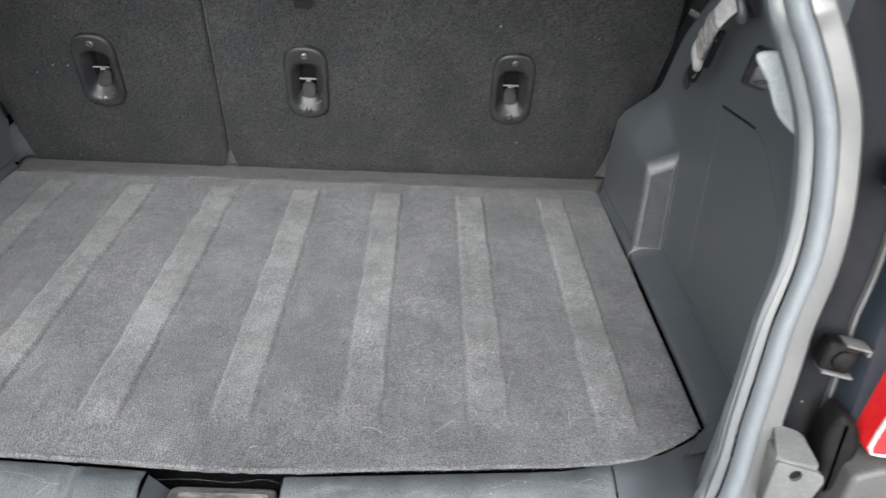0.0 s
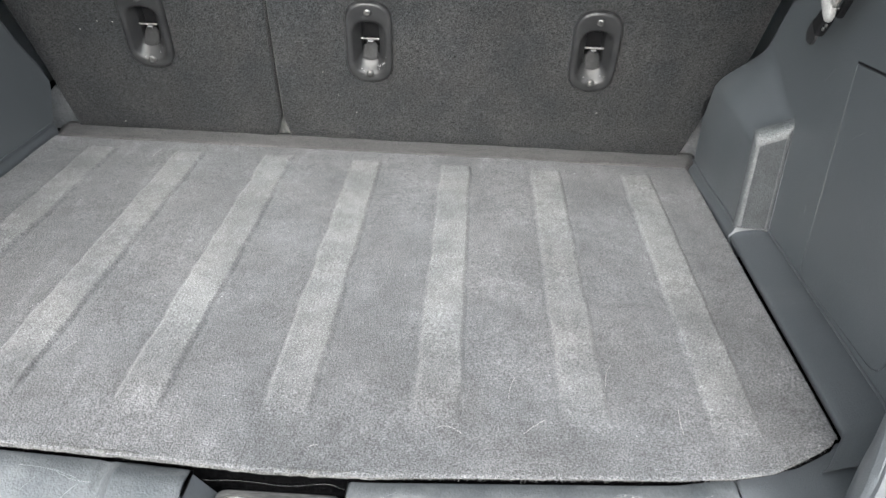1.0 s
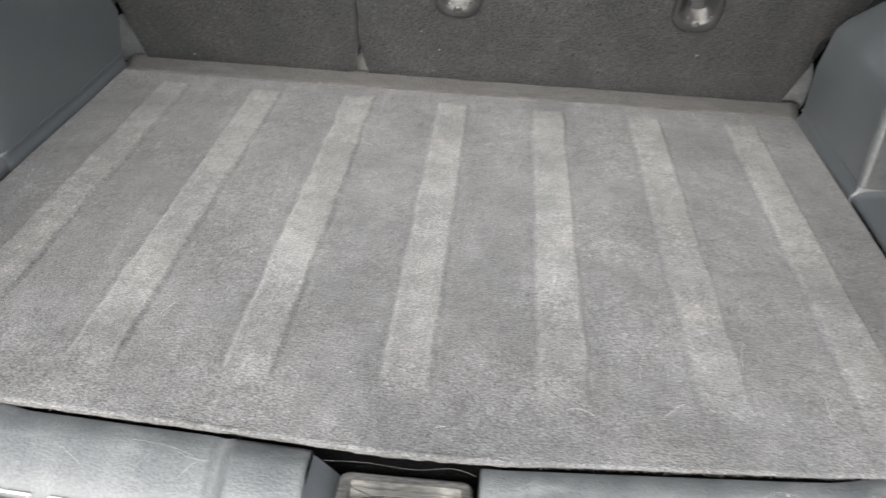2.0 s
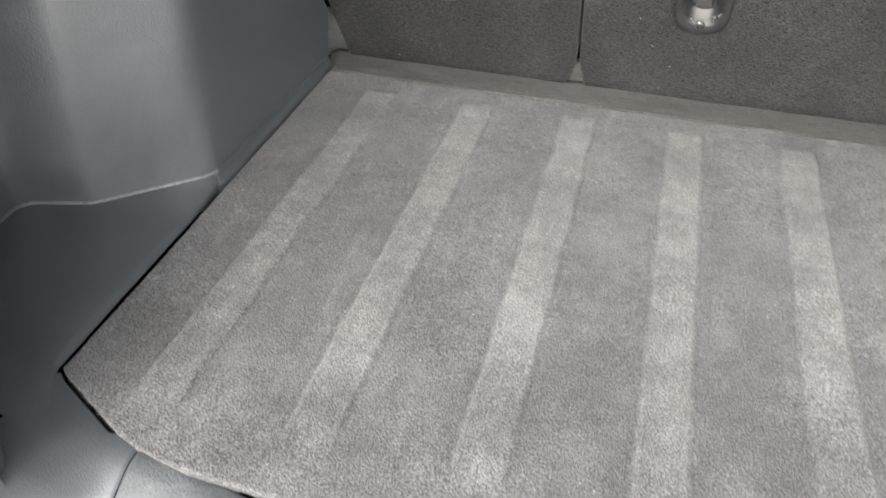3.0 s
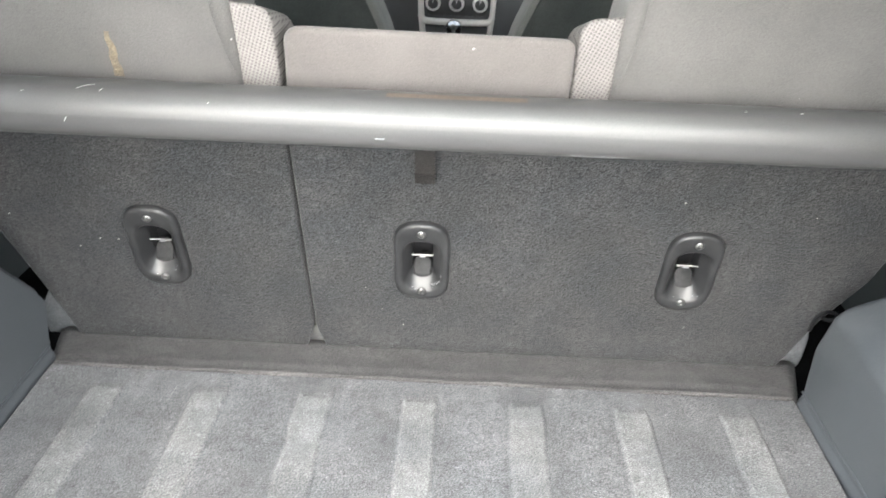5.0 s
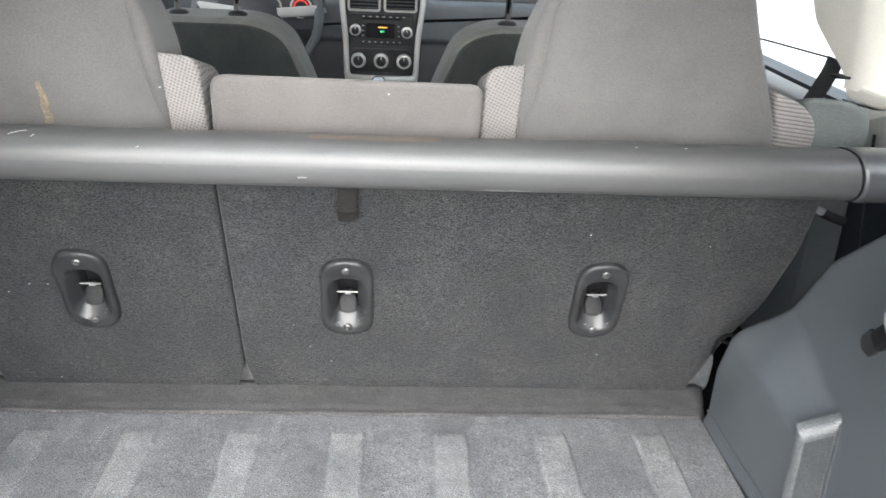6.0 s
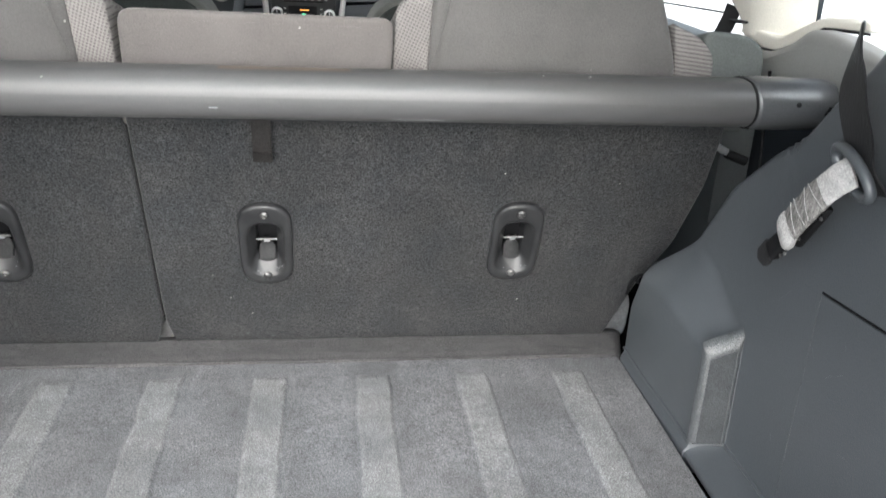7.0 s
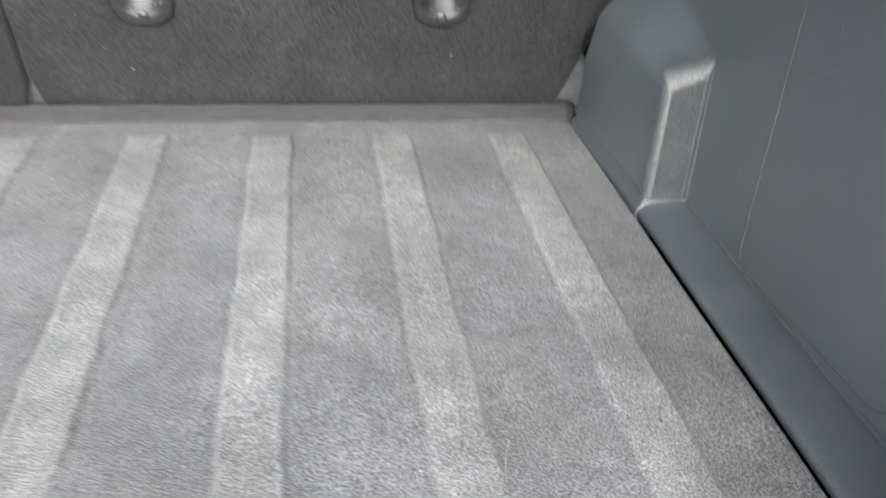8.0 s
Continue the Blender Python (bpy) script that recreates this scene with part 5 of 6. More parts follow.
def pivot(name, pts, y, label, material=None):
    out = [(p.x, p.y) for p in spline([(a, b, 0) for a, b in pts], 28, True)]
    return solo(name, slab(out, lambda a, b, d: (a, y - d - 0.15 * b, b), 0.012, 0.005, 3), material or BRACKET, label, "seat hinge")


pivot("seat_hinge_cover", [(0.500, -0.045), (0.515, -0.010), (0.535, 0.026), (0.548, 0.043), (0.557, 0.034), (0.562, 0.005), (0.555, -0.045)], 0.868, "pale grey plastic hinge cover beside the seat back")
pivot("seat_hinge_cover", [(-0.568, -0.055), (-0.576, -0.010), (-0.566, 0.024), (-0.551, 0.039), (-0.532, 0.006), (-0.510, -0.045)], 0.868, "pale grey plastic hinge cover beside the seat back")
pivot("seat_hinge_cover", [(-0.190, -0.05), (-0.176, -0.010), (-0.166, 0.006), (-0.158, 0.011), (-0.151, 0.006), (-0.141, -0.010), (-0.128, -0.05)], 0.858, "grey rounded hinge cover between the seat backs", HINGE)

# ---- cargo cover cassette ----
BAR_Y, BAR_Z, BAR_R = 0.622, 0.404, 0.0298
cover = thing("cargo_cover", (0, BAR_Y, BAR_Z), "grey plastic roll-up cargo cover cassette across the seat backs", "cargo cover")


def bar_ring(x, w, r=BAR_R):
    # a round case, a little flattened on top
    z = r * math.sin(w)
    return (x, BAR_Y - r * math.cos(w), BAR_Z + (z if z < 0.8 * r else 0.8 * r + 0.55 * (z - 0.8 * r)))


part("case", sheet([-0.574 + 1.148 * i / 60 for i in range(61)], [2 * math.pi * k / 48 for k in range(49)], lambda u, v: bar_ring(u, v, BAR_R + 0.0004 * noise.noise((u * 5, v, 0)))), BAR, cover, sharp=60)
for s in (-1, 1):
    xs = [0.566, 0.568, 0.570, 0.60, 0.640, 0.660, 0.668, 0.671]
    rr = [0.0300, 0.0318, 0.0322, 0.0322, 0.0318, 0.0312, 0.029, 0.022]
    bm = bmesh.new()
    rings = [[bm.verts.new(bar_ring(s * (x + (0.006 * math.cos(2 * math.pi * k / 40 + 0.6) if x < 0.58 else 0)), 2 * math.pi * k / 40, r)) for k in range(40)] for x, r in zip(xs, rr)]
    for a, b in zip(rings, rings[1:]):
        for k in range(40):
            bm.faces.new((a[k], a[(k + 1) % 40], b[(k + 1) % 40], b[k]))
    bm.faces.new(rings[-1])
    cap = part("end_cap", bm, BAR_CAP, cover, "dark plastic end cap")
    part("joint", tube([bar_ring(s * (0.5635 + 0.006 * math.cos(2 * math.pi * k / 40 + 0.6)), 2 * math.pi * k / 40, BAR_R + 0.0001) for k in range(40)], 0.0016, 6, True), BUMP_RUBBER, cap, "dark joint at the end cap")
    part("cap_notch", moved(box(-0.008, 0.008, -0.004, 0.004, -0.007, 0.007, 0.003, 2), pose(s * 0.659, BAR_Y - 0.0275, BAR_Z - 0.004, 0, 20, 0)), BLACK, cap, "dark broken notch")
    part("cap_screw", lathe([(0.003, 0), (0.003, 0.001), (0.001, 0.0012)], 12, pose(s * 0.617, BAR_Y - 0.0318, BAR_Z + 0.004, 90)), BLACK, cap)
part("slot", box(-0.55, 0.55, BAR_Y + 0.018, BAR_Y + 0.03, BAR_Z + 0.010, BAR_Z + 0.0155, 0.001), BLACK, cover, "dark cover slot")
# a brown reflection on top of the bar, laid on as a tinted strip
part("reflection_strip", sheet([-0.035 + 0.14 * i / 10 for i in range(11)], [1.20 + 0.05 * k for k in range(7)], lambda u, v: bar_ring(u, v, BAR_R + 0.0006)), TAN, cover, "brownish strip painted as a reflection on the bar")
part("nick", tube([bar_ring(0.15 + 0.010 * i, -0.92 + 0.004 * (i % 2), BAR_R + 0.0001) for i in range(7)], [0.0003, 0.0004, 0.0002, 0.0004, 0.0003, 0.0001, 0.0003], 6), SCUFF_AND_GLINT, cover, "pale chipped line")
part("nick", tube([bar_ring(-0.044 + 0.003 * i, -0.42 + 0.01 * (i % 2), BAR_R - 0.0002) for i in range(4)], 0.0011, 6), BRACKET, cover, "pale chipped spot")

for x, w, dx, dw, bow, r in ((-0.341, 0.92, 0.016, 0.30, 0.06, 0.0005), (-0.318, 0.85, 0.003, 0.10, 0.0, 0.0007), (-0.353, -0.22, 0.003, 0.16, 0.0, 0.0008), (0.372, 1.25, 0.003, 0.02, 0.0, 0.0009), (0.318, 1.22, 0.002, 0.03, 0.0, 0.0008), (-0.395, 0.75, 0.003, 0.02, 0.0, 0.0006), (-0.21, 0.55, 0.002, 0.05, 0.0, 0.0006)):
    part("nick", tube([bar_ring(x + dx * k / 6, w + dw * k / 6 + bow * 4 * (k / 6) * (1 - k / 6), BAR_R + 0.0001) for k in range(7)], r * 0.65, 6), LIP, cover, "pale nick in the plastic")


# ---- rear side: quarter trims, pillars, belts ----
for s, tag in ((1, "east"), (-1, "west")):
    q = [(0.30, 0.395), (0.60, 0.395), (0.90, 0.385), (0.872, 0.433), (0.84, 0.435), (0.795, 0.436), (0.765, 0.452), (0.722, 0.478), (0.69, 0.479), (0.655, 0.478), (0.30, 0.430)]
    solo("quarter_trim", slab(fillet(q, [0, 0, 0.03, 0.03, 0.02, 0.02, 0.03, 0.02, 0.02, 0.02, 0]), lambda a, b, d: (s * (0.695 - d - 0.10 * max(b - 0.36, 0) - 0.05 * (1 - smooth((b - 0.40) / 0.06)) * smooth((a - 0.62) / 0.1)), a, b), 0.03, 0.012, 4), QUARTER,
         "mid-grey plastic quarter trim behind the rear seat", "trim panel")
    c = [(0.878, 0.474), (0.858, 0.437), (0.838, 0.437), (0.799, 0.437), (0.769, 0.453), (0.727, 0.479), (0.66, 0.482), (0.66, 0.494), (0.733, 0.492), (0.778, 0.467), (0.80, 0.455), (0.850, 0.462), (0.858, 0.48), (0.860, 0.775), (0.99, 0.775), (0.952, 0.584), (0.937, 0.53), (0.908, 0.498)]
    pillar = thing("pillar_trim", (s * 0.69, 0.6, 0.45), "beige plastic rear pillar trim beside the door window", "pillar trim")
    part("cover", slab(fillet(c[::-1], 0.010, 4), lambda a, b, d: (s * (min(0.66 + 0.30 * (0.9 - a), 0.742) - (d if d > -0.02 else max(d, -0.012 - max(0.078 - 0.30 * (0.9 - a), 0.0))) - 0.15 * max(b - 0.5, 0)), a, b), 0.075, 0.004, 3), BEIGE, pillar)
    part("lower_joint", tube([(s * (min(0.66 + 0.30 * (0.9 - a), 0.742) - 0.001), a, b - 0.001) for a, b in [(0.862, 0.437), (0.838, 0.4365), (0.799, 0.4365), (0.784, 0.443), (0.769, 0.4525), (0.748, 0.466), (0.727, 0.4785), (0.70, 0.480), (0.66, 0.4815)]], 0.0018, 6), BLACK, pillar, "dark joint along the lower edge")
    part("rear_return", sheet([0.864 - 0.075 * i / 14 for i in range(15)], [0.452 + 0.0323 * k for k in range(11)],
         lambda a, b: (s * (0.668 + 0.3 * (0.864 - a) + 9.0 * max(0.858 - a, 0) ** 2 - 0.15 * max(b - 0.5, 0)), a, b)), BEIGE, pillar, "cream return curving towards the window", 60)
    part("belt_slot", box(s * 0.652, s * 0.672, 0.855, 0.880, 0.4655, 0.469, 0.001), BLACK, pillar, "dark belt slot")
    belt = thing("shoulder_belt", (s * 0.67, 0.9, 0.35), "black seat belt webbing behind the seat shoulder", "seat belt")
    part("webbing", ribbon(spline([(s * 0.668, 0.900, 0.485), (s * 0.664, 0.905, 0.46), (s * 0.652, 0.915, 0.42), (s * 0.63, 0.93, 0.36), (s * 0.60, 0.95, 0.30)], 16), (0.5 * s, -0.8, 0.1), 0.025, 0.002), BELT, belt)

# cargo-side belt: black webbing hanging down through a guide ring, its grey tail tied back with the tongue
cbelt = thing("centre_seat_belt", (0.555, 0.37, 0.36), "black seat belt hanging through a guide on the side trim", "seat belt")
pth = spline([(0.690, 0.612, 0.490), (0.622, 0.508, 0.506), (0.557, 0.412, 0.521), (0.546, 0.394, 0.487), (0.543, 0.380, 0.456), (0.545, 0.361, 0.425), (0.547, 0.352, 0.404), (0.562, 0.345, 0.382)], 28)
wid = [0.0016 + 0.0365 * smooth((i - 6.5) / 7) for i in range(28)]
acr = [Vector((0.9 - 0.9 * smooth(i / 16), 0.25 + 0.75 * smooth(i / 16), -0.12)) for i in range(28)]
part("webbing", ribbon(pth, acr, wid, 0.0022), BELT, cbelt)
ring_path = [(0.543 - 0.006 * math.sin(a), 0.357 + 0.031 * math.cos(a) - 0.006 * math.sin(a), 0.399 + 0.015 * math.sin(a) + 0.011 * math.cos(a)) for a in (2 * math.pi * k / 32 for k in range(32))]
part("guide_ring", tube(ring_path, 0.0052, 10, True), TRIM, cbelt, "dark plastic guide ring")
tail = thing("belt_tail", (0.535, 0.42, 0.28), "grey seat belt tail and black tongue tied against the trim", "seat belt")
tp = spline([(0.548, 0.356, 0.403), (0.538, 0.371, 0.386), (0.531, 0.388, 0.361), (0.530, 0.406, 0.338), (0.531, 0.420, 0.320), (0.535, 0.431, 0.306)], 24)
side = (0.05, 0.81, 0.58)


def puff(path, width, height, n=14):
    """A folded bundle of webbing: a soft oval section along path."""
    bm = bmesh.new()
    rows = []
    for i, q in enumerate(path):
        d = (path[min(i + 1, len(path) - 1)] - path[max(i - 1, 0)]).normalized()
        s = Vector(side)
        s = (s - d * s.dot(d)).normalized()
        nn = d.cross(s).normalized()
        w, h = width[i] / 2, height[i] / 2
        row = []
        for k in range(n):
            a = 2 * math.pi * k / n
            ca, sa = math.cos(a), math.sin(a)
            row.append(bm.verts.new(q + s * w * math.copysign(abs(ca) ** 0.6, ca) + nn * h * math.copysign(abs(sa) ** 0.8, sa) + nn * 0.0007 * noise.noise((i * 0.9, k * 1.3, 4))))
        rows.append(row)
    for a, b in zip(rows, rows[1:]):
        for k in range(n):
            bm.faces.new((a[k], a[(k + 1) % n], b[(k + 1) % n], b[k]))
    bm.faces.new(rows[0][::-1])
    bm.faces.new(rows[-1])
    return bm


part("webbing", puff(tp[1:10], [0.033, 0.034, 0.034, 0.034, 0.034, 0.033, 0.033, 0.033, 0.032], [0.005, 0.006, 0.006, 0.006, 0.006, 0.007, 0.007, 0.007, 0.007]), BELT_GREY, tail, "crumpled pale grey webbing")
part("wrap", puff(tp[7:18], [0.0335 + 0.0008 * (i % 2) for i in range(11)], [0.0085 + 0.0010 * (i % 2) for i in range(11)]), BELT_RIB, tail, "ribbed dirty middle of the webbing")
for i, lean in ((8, 0.3), (10, -0.35), (12, 0.3), (14, -0.3), (16, 0.25)):
    q, d = tp[i], (tp[i + 1] - tp[i - 1]).normalized()
    w = (Vector(side) - d * Vector(side).dot(d)).normalized()
    nn = d.cross(w).normalized()
    nn = nn if nn.x < 0 else -nn
    part("stitch", tube([q + w * 0.0165 * k / 4 + d * lean * 0.010 * k / 4 + nn * (0.0052 - 0.0004 * abs(k)) for k in range(-4, 5)], 0.00045, 5), BELT_GREY, tail, "pale stitched thread")
part("cuff", puff(tp[16:24], [0.034, 0.036, 0.037, 0.037, 0.036, 0.034, 0.030, 0.022], [0.009, 0.0115, 0.013, 0.0135, 0.013, 0.012, 0.010, 0.006]), BELT_GREY, tail, "pale folded cuff")
part("tongue_body", moved(box(-0.006, 0.006, -0.0165, 0.0165, -0.011, 0.011, 0.005, 3), pose(0.537, 0.440, 0.296, -48, 0, 0)), BLACK, tail, "black tongue body")
part("tongue", slab(fillet([(0.445, 0.290), (0.459, 0.296), (0.472, 0.279), (0.468, 0.268), (0.452, 0.266), (0.442, 0.276)], 0.004), lambda a, b, d: (0.533 - d, a, b), 0.003, 0.001, 2), BELT, tail, "black coated metal tongue")
part("clasp", moved(box(-0.004, 0.004, -0.032, 0.032, -0.0035, 0.0035, 0.002, 2), pose(0.541, 0.394, 0.333, -54, 0, 0)), BLACK, tail, "black clasp edge")
for q in ((0.534, 0.401, 0.318), (0.533, 0.418, 0.296), (0.533, 0.424, 0.291), (0.536, 0.376, 0.348)):
    part("rivet", lathe([(0.0022, 0), (0.0020, 0.0015), (0.001, 0.002)], 12, pose(*q, 0, -90, 0)), SCREW, tail, "bright rivet")

# latch pin on the body beside the seat
for s, x, y, z in ((1, 0.640, 0.812, 0.295), (-1, 0.622, 0.775, 0.298)):
    pin = thing("seat_latch_pin", (s * x, y, z), "pale grey striker pin on the body beside the seat back", "latch pin", "seat latch pins")
    part("pin", moved(box(-0.015, 0.015, -0.003, 0.003, -0.0055, 0.0055, 0.0028, 3), pose(s * x, y, z, 0, s * 25, 0)), BRACKET, pin)
    part("base", moved(lathe([(0.007, 0), (0.007, 0.030), (0.006, 0.034)], 12), pose(s * (x + 0.045), y + 0.004, z - 0.02, 0, -s * 70, 0)), BLACK, pin)
solo("cable", tube(spline([(0.527, 0.80, 0.070), (0.530, 0.797, 0.092), (0.540, 0.795, 0.103), (0.553, 0.795, 0.102), (0.558, 0.797, 0.094), (0.549, 0.80, 0.088), (0.540, 0.803, 0.092), (0.548, 0.80, 0.112), (0.565, 0.80, 0.128)], 44), 0.0026, 8), BLACK, "black looped cable between seat back and trim", "cable")
solo("hose", tube(spline([(0.655, 0.74, 0.42), (0.652, 0.72, 0.33), (0.65, 0.70, 0.25), (0.66, 0.72, 0.18)], 20), 0.0022, 8), BLACK, "thin dark wire behind the side trim", "wire")


# ---- front cabin ----
def front_seat(cx, s):
    t = thing("front_seat", (cx, 1.70, -0.05), "front seat with a dark back panel and pale cloth edge", "car seat", "front seats")
    def at(a, b, d):
        return (cx + a, 1.62 - 0.30 * b - d, b)
    out = fillet([(-0.235, -0.12), (0.235, -0.12), (0.222, 0.25), (0.165, 0.395), (0.10, 0.425), (-0.10, 0.425), (-0.165, 0.395), (-0.222, 0.25)], [0.04, 0.04, 0.06, 0.06, 0.05, 0.05, 0.06, 0.06])
    part("backrest", slab(out, at, 0.14, 0.028, 6), FRONT_CLOTH, t, "grey cloth backrest", 60)
    inn = inset(out, 0.011)
    part("back_panel", slab(inn, lambda a, b, d: at(a, b, d + 0.004), 0.03, 0.004, 3), SEAT_DARK, t, "dark cloth back panel")
    part("seam", tube([at(-0.14 + 0.28 * i / 12, 0.381 - 0.004 * i / 12, -0.002) for i in range(13)], 0.003, 6), FABRIC_EDGE, t, "stitched top seam")
    for a in (-0.06, 0.06):
        p = at(a, 0.425, -0.06)
        guide = part("post_guide", lathe([(0.020, -0.004), (0.020, 0.004), (0.014, 0.009), (0.008, 0.010)], 20, Matrix.Translation(p)), PLATE, t)
        part("post", tube([p, (p[0], p[1] - 0.02, p[2] + 0.07)], 0.0065, 12), CHROME, guide, "chrome headrest post")
    part("seat_cushion", box(cx - 0.24, cx + 0.24, 1.62, 2.10, -0.12, 0.02, 0.04, 3), FRONT_CLOTH, t)
    return t


front_seat(-0.335, -1)
front_seat(0.345, 1)

dash = thing("dashboard", (0, 2.65, 0.0), "dark dashboard with a silver-framed centre stack", "dashboard")
part("upper_pad", slab(fillet([(-0.75, 0.20), (0.75, 0.20), (0.75, 0.335), (0.16, 0.335), (0.14, 0.36), (-0.14, 0.36), (-0.16, 0.335), (-0.75, 0.335)], 0.015), lambda a, b, d: (a, 2.64 - d, b), 0.10, 0.02, 3), DASH_PALE, dash, "blue-grey upper dashboard")
part("lower_pad", box(-0.75, 0.75, 2.655, 2.80, -0.10, 0.21, 0.02, 3), DASH, dash)
stack = part("centre_panel", slab(fillet([(-0.105, 0.07), (0.108, 0.07), (0.126, 0.36), (-0.122, 0.36)], 0.012), lambda a, b, d: (a, 2.612 - d, b), 0.10, 0.008, 3), DASH, dash, "black centre stack")
for s, x0, x1 in ((-1, -0.114, -0.132), (1, 0.117, 0.137)):
    part("silver_rail", tube(spline([(x0 - s * 0.006, 2.605, 0.05), (x0, 2.598, 0.12), (x0 + s * 0.004, 2.597, 0.22), (x1 - s * 0.004, 2.60, 0.32), (x1, 2.605, 0.38)], 24), 0.0095, 10), SILVER, dash, "silver trim rail")
part("lower_rail", tube(spline([(-0.116, 2.600, 0.112), (-0.106, 2.598, 0.094), (-0.08, 2.597, 0.090), (0.0, 2.597, 0.089), (0.083, 2.597, 0.090), (0.109, 2.598, 0.094), (0.118, 2.6, 0.112)], 40), 0.0105, 10), SILVER, dash, "silver trim rail")


def front_plate(x0, x1, z0, z1, y, r=0.006, depth=0.012):
    return slab(fillet([(x0, z0), (x1, z0), (x1, z1), (x0, z1)], r), lambda a, b, d: (a, y - d, b), depth, 0.002, 2)


radio = thing("car_radio", (0, 2.61, 0.2), "black car radio with a lit display and two knobs", "radio")
part("faceplate", front_plate(-0.103, 0.104, 0.197, 0.298, 2.603), PLATE, radio)
screen = part("display", front_plate(-0.050, 0.044, 0.222, 0.270, 2.600, 0.004), BLACK, radio, "dark display")
part("digits", join(front_plate(-0.005, 0.003, 0.240, 0.247, 2.5985, 0.002, 0.002), front_plate(0.005, 0.009, 0.240, 0.247, 2.5985, 0.002, 0.002)), GREEN_LED, screen, "lit green digits")
part("amber_line", front_plate(-0.012, 0.018, 0.255, 0.259, 2.5985, 0.001, 0.002), AMBER_LED, screen, "lit amber line")
part("disc_slot", front_plate(-0.065, 0.066, 0.281, 0.286, 2.6005, 0.001, 0.004), BLACK, radio)


def dial(owner, x, z, y, r, label):
    k = part("knob", lathe([(r, 0), (r, 0.010), (r * 0.92, 0.014), (r * 0.70, 0.015)], 24, pose(x, y, z, 90)), RING, owner, label)
    part("knob_face", lathe([(r * 0.66, 0), (r * 0.66, 0.0165), (r * 0.45, 0.018), (0.001, 0.018)], 20, pose(x, y, z, 90)), PLATE, k)
    part("pointer", front_plate(x - 0.0012, x + 0.0012, z + r * 0.1, z + r * 0.65, y - 0.0185, 0.0005, 0.001), WHITE, k)


dial(radio, -0.086, 0.247, 2.602, 0.019, "silver-rimmed knob")
dial(radio, 0.084, 0.243, 2.602, 0.019, "silver-rimmed knob")
for i in range(7):
    x = -0.066 + 0.022 * i
    part("button", front_plate(x, x + 0.014, 0.2885, 0.2945, 2.6005, 0.001, 0.004), PLATE, radio)
    part("print_mark", front_plate(x + 0.003, x + 0.011, 0.2905, 0.2922, 2.5985, 0.0004, 0.001), WHITE, radio)
for i in range(7):
    x = -0.062 + 0.020 * i
    part("print_mark", front_plate(x, x + 0.005, 0.2075, 0.2105, 2.6000, 0.0004, 0.001), WHITE, radio)
for x in (-0.066, 0.052):
    for z in (0.226, 0.241, 0.257):
        part("button", front_plate(x, x + 0.010, z, z + 0.009, 2.6005, 0.001, 0.004), PLATE, radio)
        part("print_mark", front_plate(x + 0.002, x + 0.008, z + 0.0035, z + 0.0055, 2.5985, 0.0004, 0.001), WHITE, radio)
climate = thing("climate_panel", (0, 2.61, 0.12), "black climate control panel with three chrome-ringed dials", "controls")
part("faceplate", front_plate(-0.098, 0.100, 0.108, 0.186, 2.604, 0.02), PLATE, climate)
for x in (-0.076, 0.0, 0.076):
    dial(climate, x, 0.148, 2.603, 0.025, "chrome-ringed dial")


def air_vent(x0, x1):
    v = thing("air_vent", ((x0 + x1) / 2, 2.61, 0.31), "silver-framed dashboard air vent with dark slats", "air vent", "dashboard vents")
    o = fillet([(x0, 0.306), (x1, 0.306), (x1, 0.362), (x0, 0.362)], 0.012)
    part("frame", slab(o, lambda a, b, d: (a, 2.600 - d, b), 0.012, 0.003, 2, [inset(o, 0.006)], 0.010), SILVER, v, "silver frame")
    part("cavity", slab(inset(o, 0.0075), lambda a, b, d: (a, 2.6085 - d, b), 0.0015, 0.0005, 1), BLACK, v, "dark duct behind the slats")
    for k in range(4):
        z = 0.317 + 0.011 * k
        part("slat", box(x0 + 0.008, x1 - 0.008, 2.594, 2.606, z, z + 0.003), DASH, v)
    return v


air_vent(-0.112, -0.004)
air_vent(0.006, 0.116)

shifter = thing("gear_lever", (0.0, 2.45, -0.02), "gear lever with a chrome-capped knob", "gear lever")
part("shaft", tube([(0.002, 2.47, -0.02), (-0.004, 2.44, 0.085)], 0.010, 12), PLATE, shifter)
part("knob", lathe([(0.012, 0), (0.022, 0.008), (0.025, 0.024), (0.022, 0.040), (0.012, 0.048), (0.001, 0.050)], 20, pose(-0.004, 2.44, 0.080, 8)), CHROME, shifter, "chrome-capped knob")
solo("centre_console", box(-0.11, 0.11, 1.75, 2.66, -0.10, -0.02, 0.02, 3), DASH, "dark centre console between the front seats", "console")

wheel = thing("steering_wheel", (-0.36, 2.42, 0.3), "grey steering wheel with three spokes", "steering wheel")
wm = pose(-0.365, 2.36, 0.315, 68)
part("rim", moved(tube([(0.183 * math.cos(a), 0.183 * math.sin(a), 0) for a in (2 * math.pi * k / 48 for k in range(48))], 0.0140, 12, True), wm), DASH_PALE, wheel, "blue-grey leather rim")
part("hub", moved(lathe([(0.07, -0.03), (0.072, 0.0), (0.055, 0.018), (0.02, 0.024), (0.001, 0.024)], 28), wm), DASH, wheel)
for a in (0.12, math.pi - 0.12, -math.pi / 2):
    part("spoke", moved(tube([(0.06 * math.cos(a), 0.06 * math.sin(a), 0.006), (0.18 * math.cos(a), 0.18 * math.sin(a), 0)], 0.017, 10, squash=0.5), wm), WHEEL, wheel, "grey spoke")
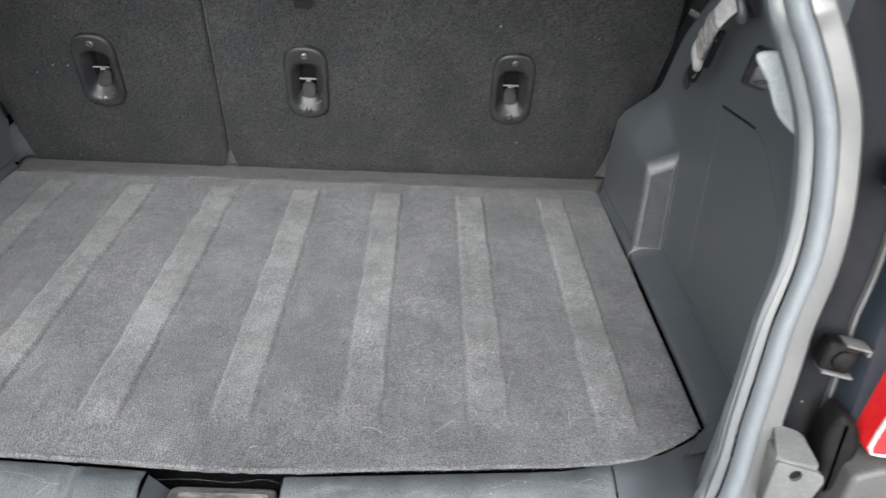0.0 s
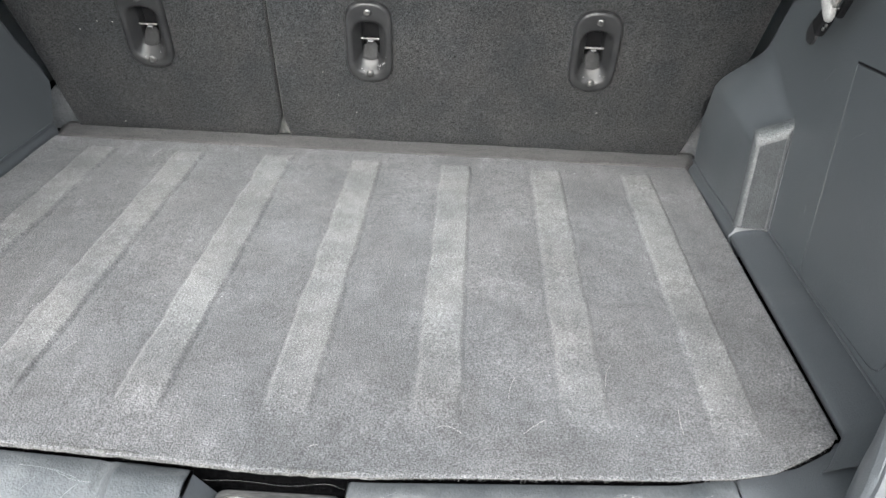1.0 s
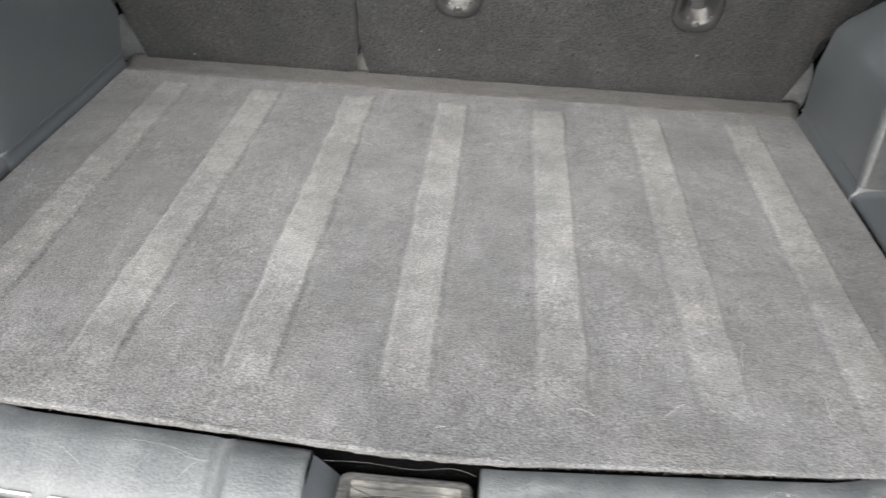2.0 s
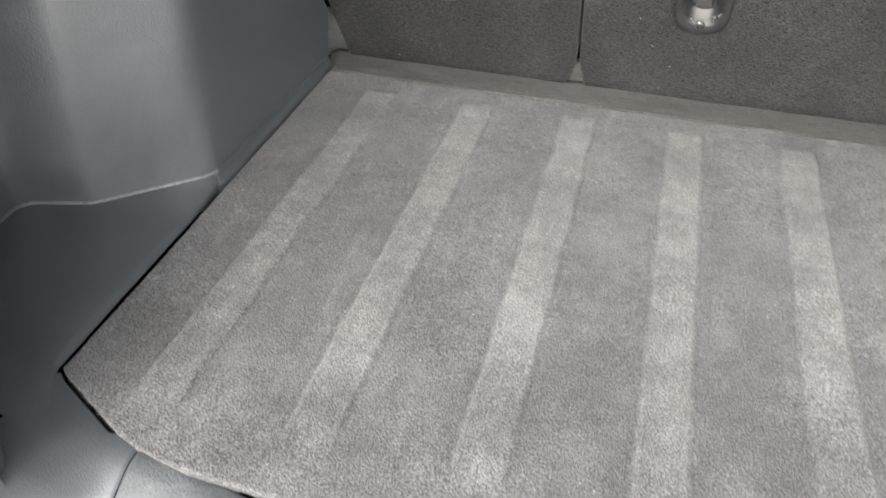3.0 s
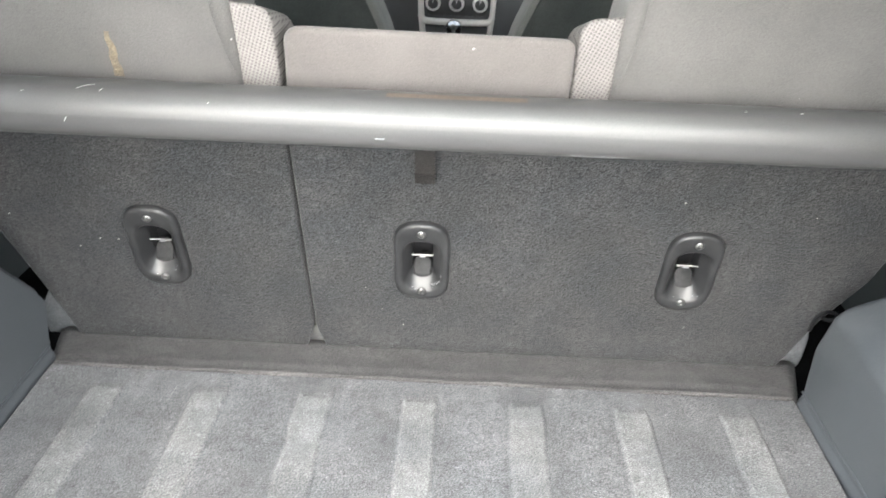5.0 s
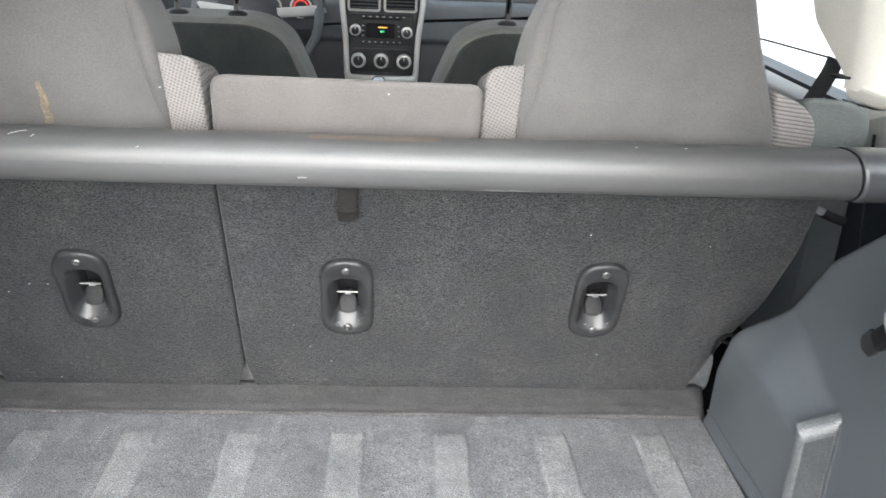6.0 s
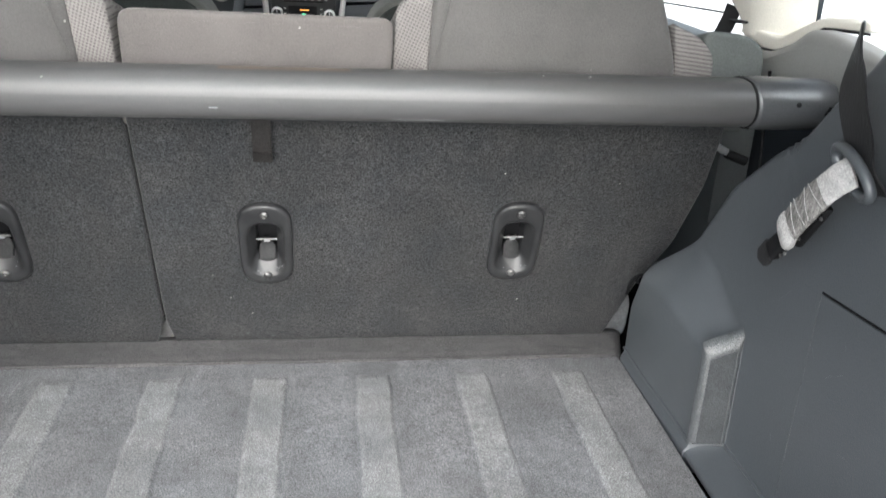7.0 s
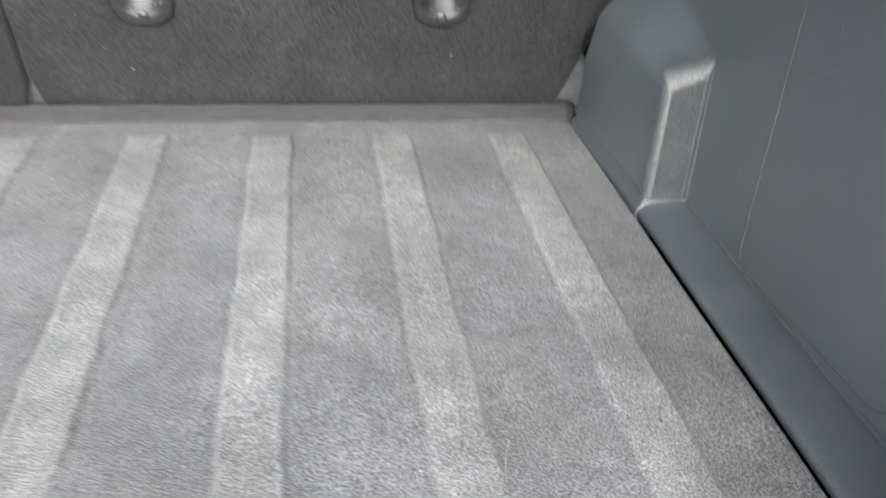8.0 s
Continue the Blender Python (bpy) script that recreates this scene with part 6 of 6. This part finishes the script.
part("stalk", tube([(-0.24, 2.47, 0.30), (-0.17, 2.45, 0.325)], 0.008, 10), BRACKET, wheel, "pale wiper stalk")
part("column", tube([(-0.365, 2.37, 0.31), (-0.365, 2.64, 0.22)], 0.035, 14), DASH, wheel)
cluster = thing("instrument_cluster", (-0.36, 2.6, 0.27), "instrument cluster with red-lit dials in a dark hood", "instruments")
part("hood", front_plate(-0.53, -0.19, 0.24, 0.40, 2.600, 0.04, 0.05), DASH, cluster)
for x in (-0.44, -0.36, -0.262):
    d = part("dial", lathe([(0.036, 0), (0.036, 0.004), (0.033, 0.006), (0.030, 0.004)], 28, pose(x, 2.597, 0.312, 90)), SILVER, cluster, "silver-ringed dial")
    part("dial_face", lathe([(0.030, 0), (0.030, 0.0045), (0.001, 0.0045)], 24, pose(x, 2.597, 0.312, 90)), PLATE, d, "dark dial face")
    part("lit_scale", tube([(x + 0.023 * math.cos(a), 2.5915, 0.312 + 0.023 * math.sin(a)) for a in (-0.6 + 4.3 * k / 20 for k in range(21))], 0.0022, 6), RED_DIAL, d, "red-lit scale")

# ---- lint and threads on the mat ----
random.seed(5)
bm_all = []
for x, y, ang, ln, bend in [(0.209, 0.136, 1.40, 0.038, 0.002), (0.304, 0.167, 1.32, 0.038, 0.002), (0.362, 0.102, 1.50, 0.036, 0.001), (0.228, 0.083, 0.80, 0.030, 0.001), (0.152, 0.072, -0.3, 0.022, 0.004),
                            (0.037, 0.041, 0.3, 0.008, 0.001), (-0.279, 0.40, 1.5, 0.045, 0.001), (-0.228, 0.164, 1.2, 0.022, 0.001), (-0.318, 0.68, 1.5, 0.04, 0.001)]:
    c, sn = math.cos(ang), math.sin(ang)
    pts = []
    for k in range(9):
        t = (k / 8 - 0.5) * ln
        o = bend * (1 - (2 * k / 8 - 1) ** 2)
        px, py = x + c * t - sn * o, y + sn * t + c * o
        pts.append((px, py, rib_height(px, py) + 0.0016 + 0.0006 * random.random()))
    bm_all.append(tube(pts, 0.00022, 5))
solo("lint_threads", join(*bm_all), LINT, "pale lint threads lying on the cargo mat", "lint", "stuff")
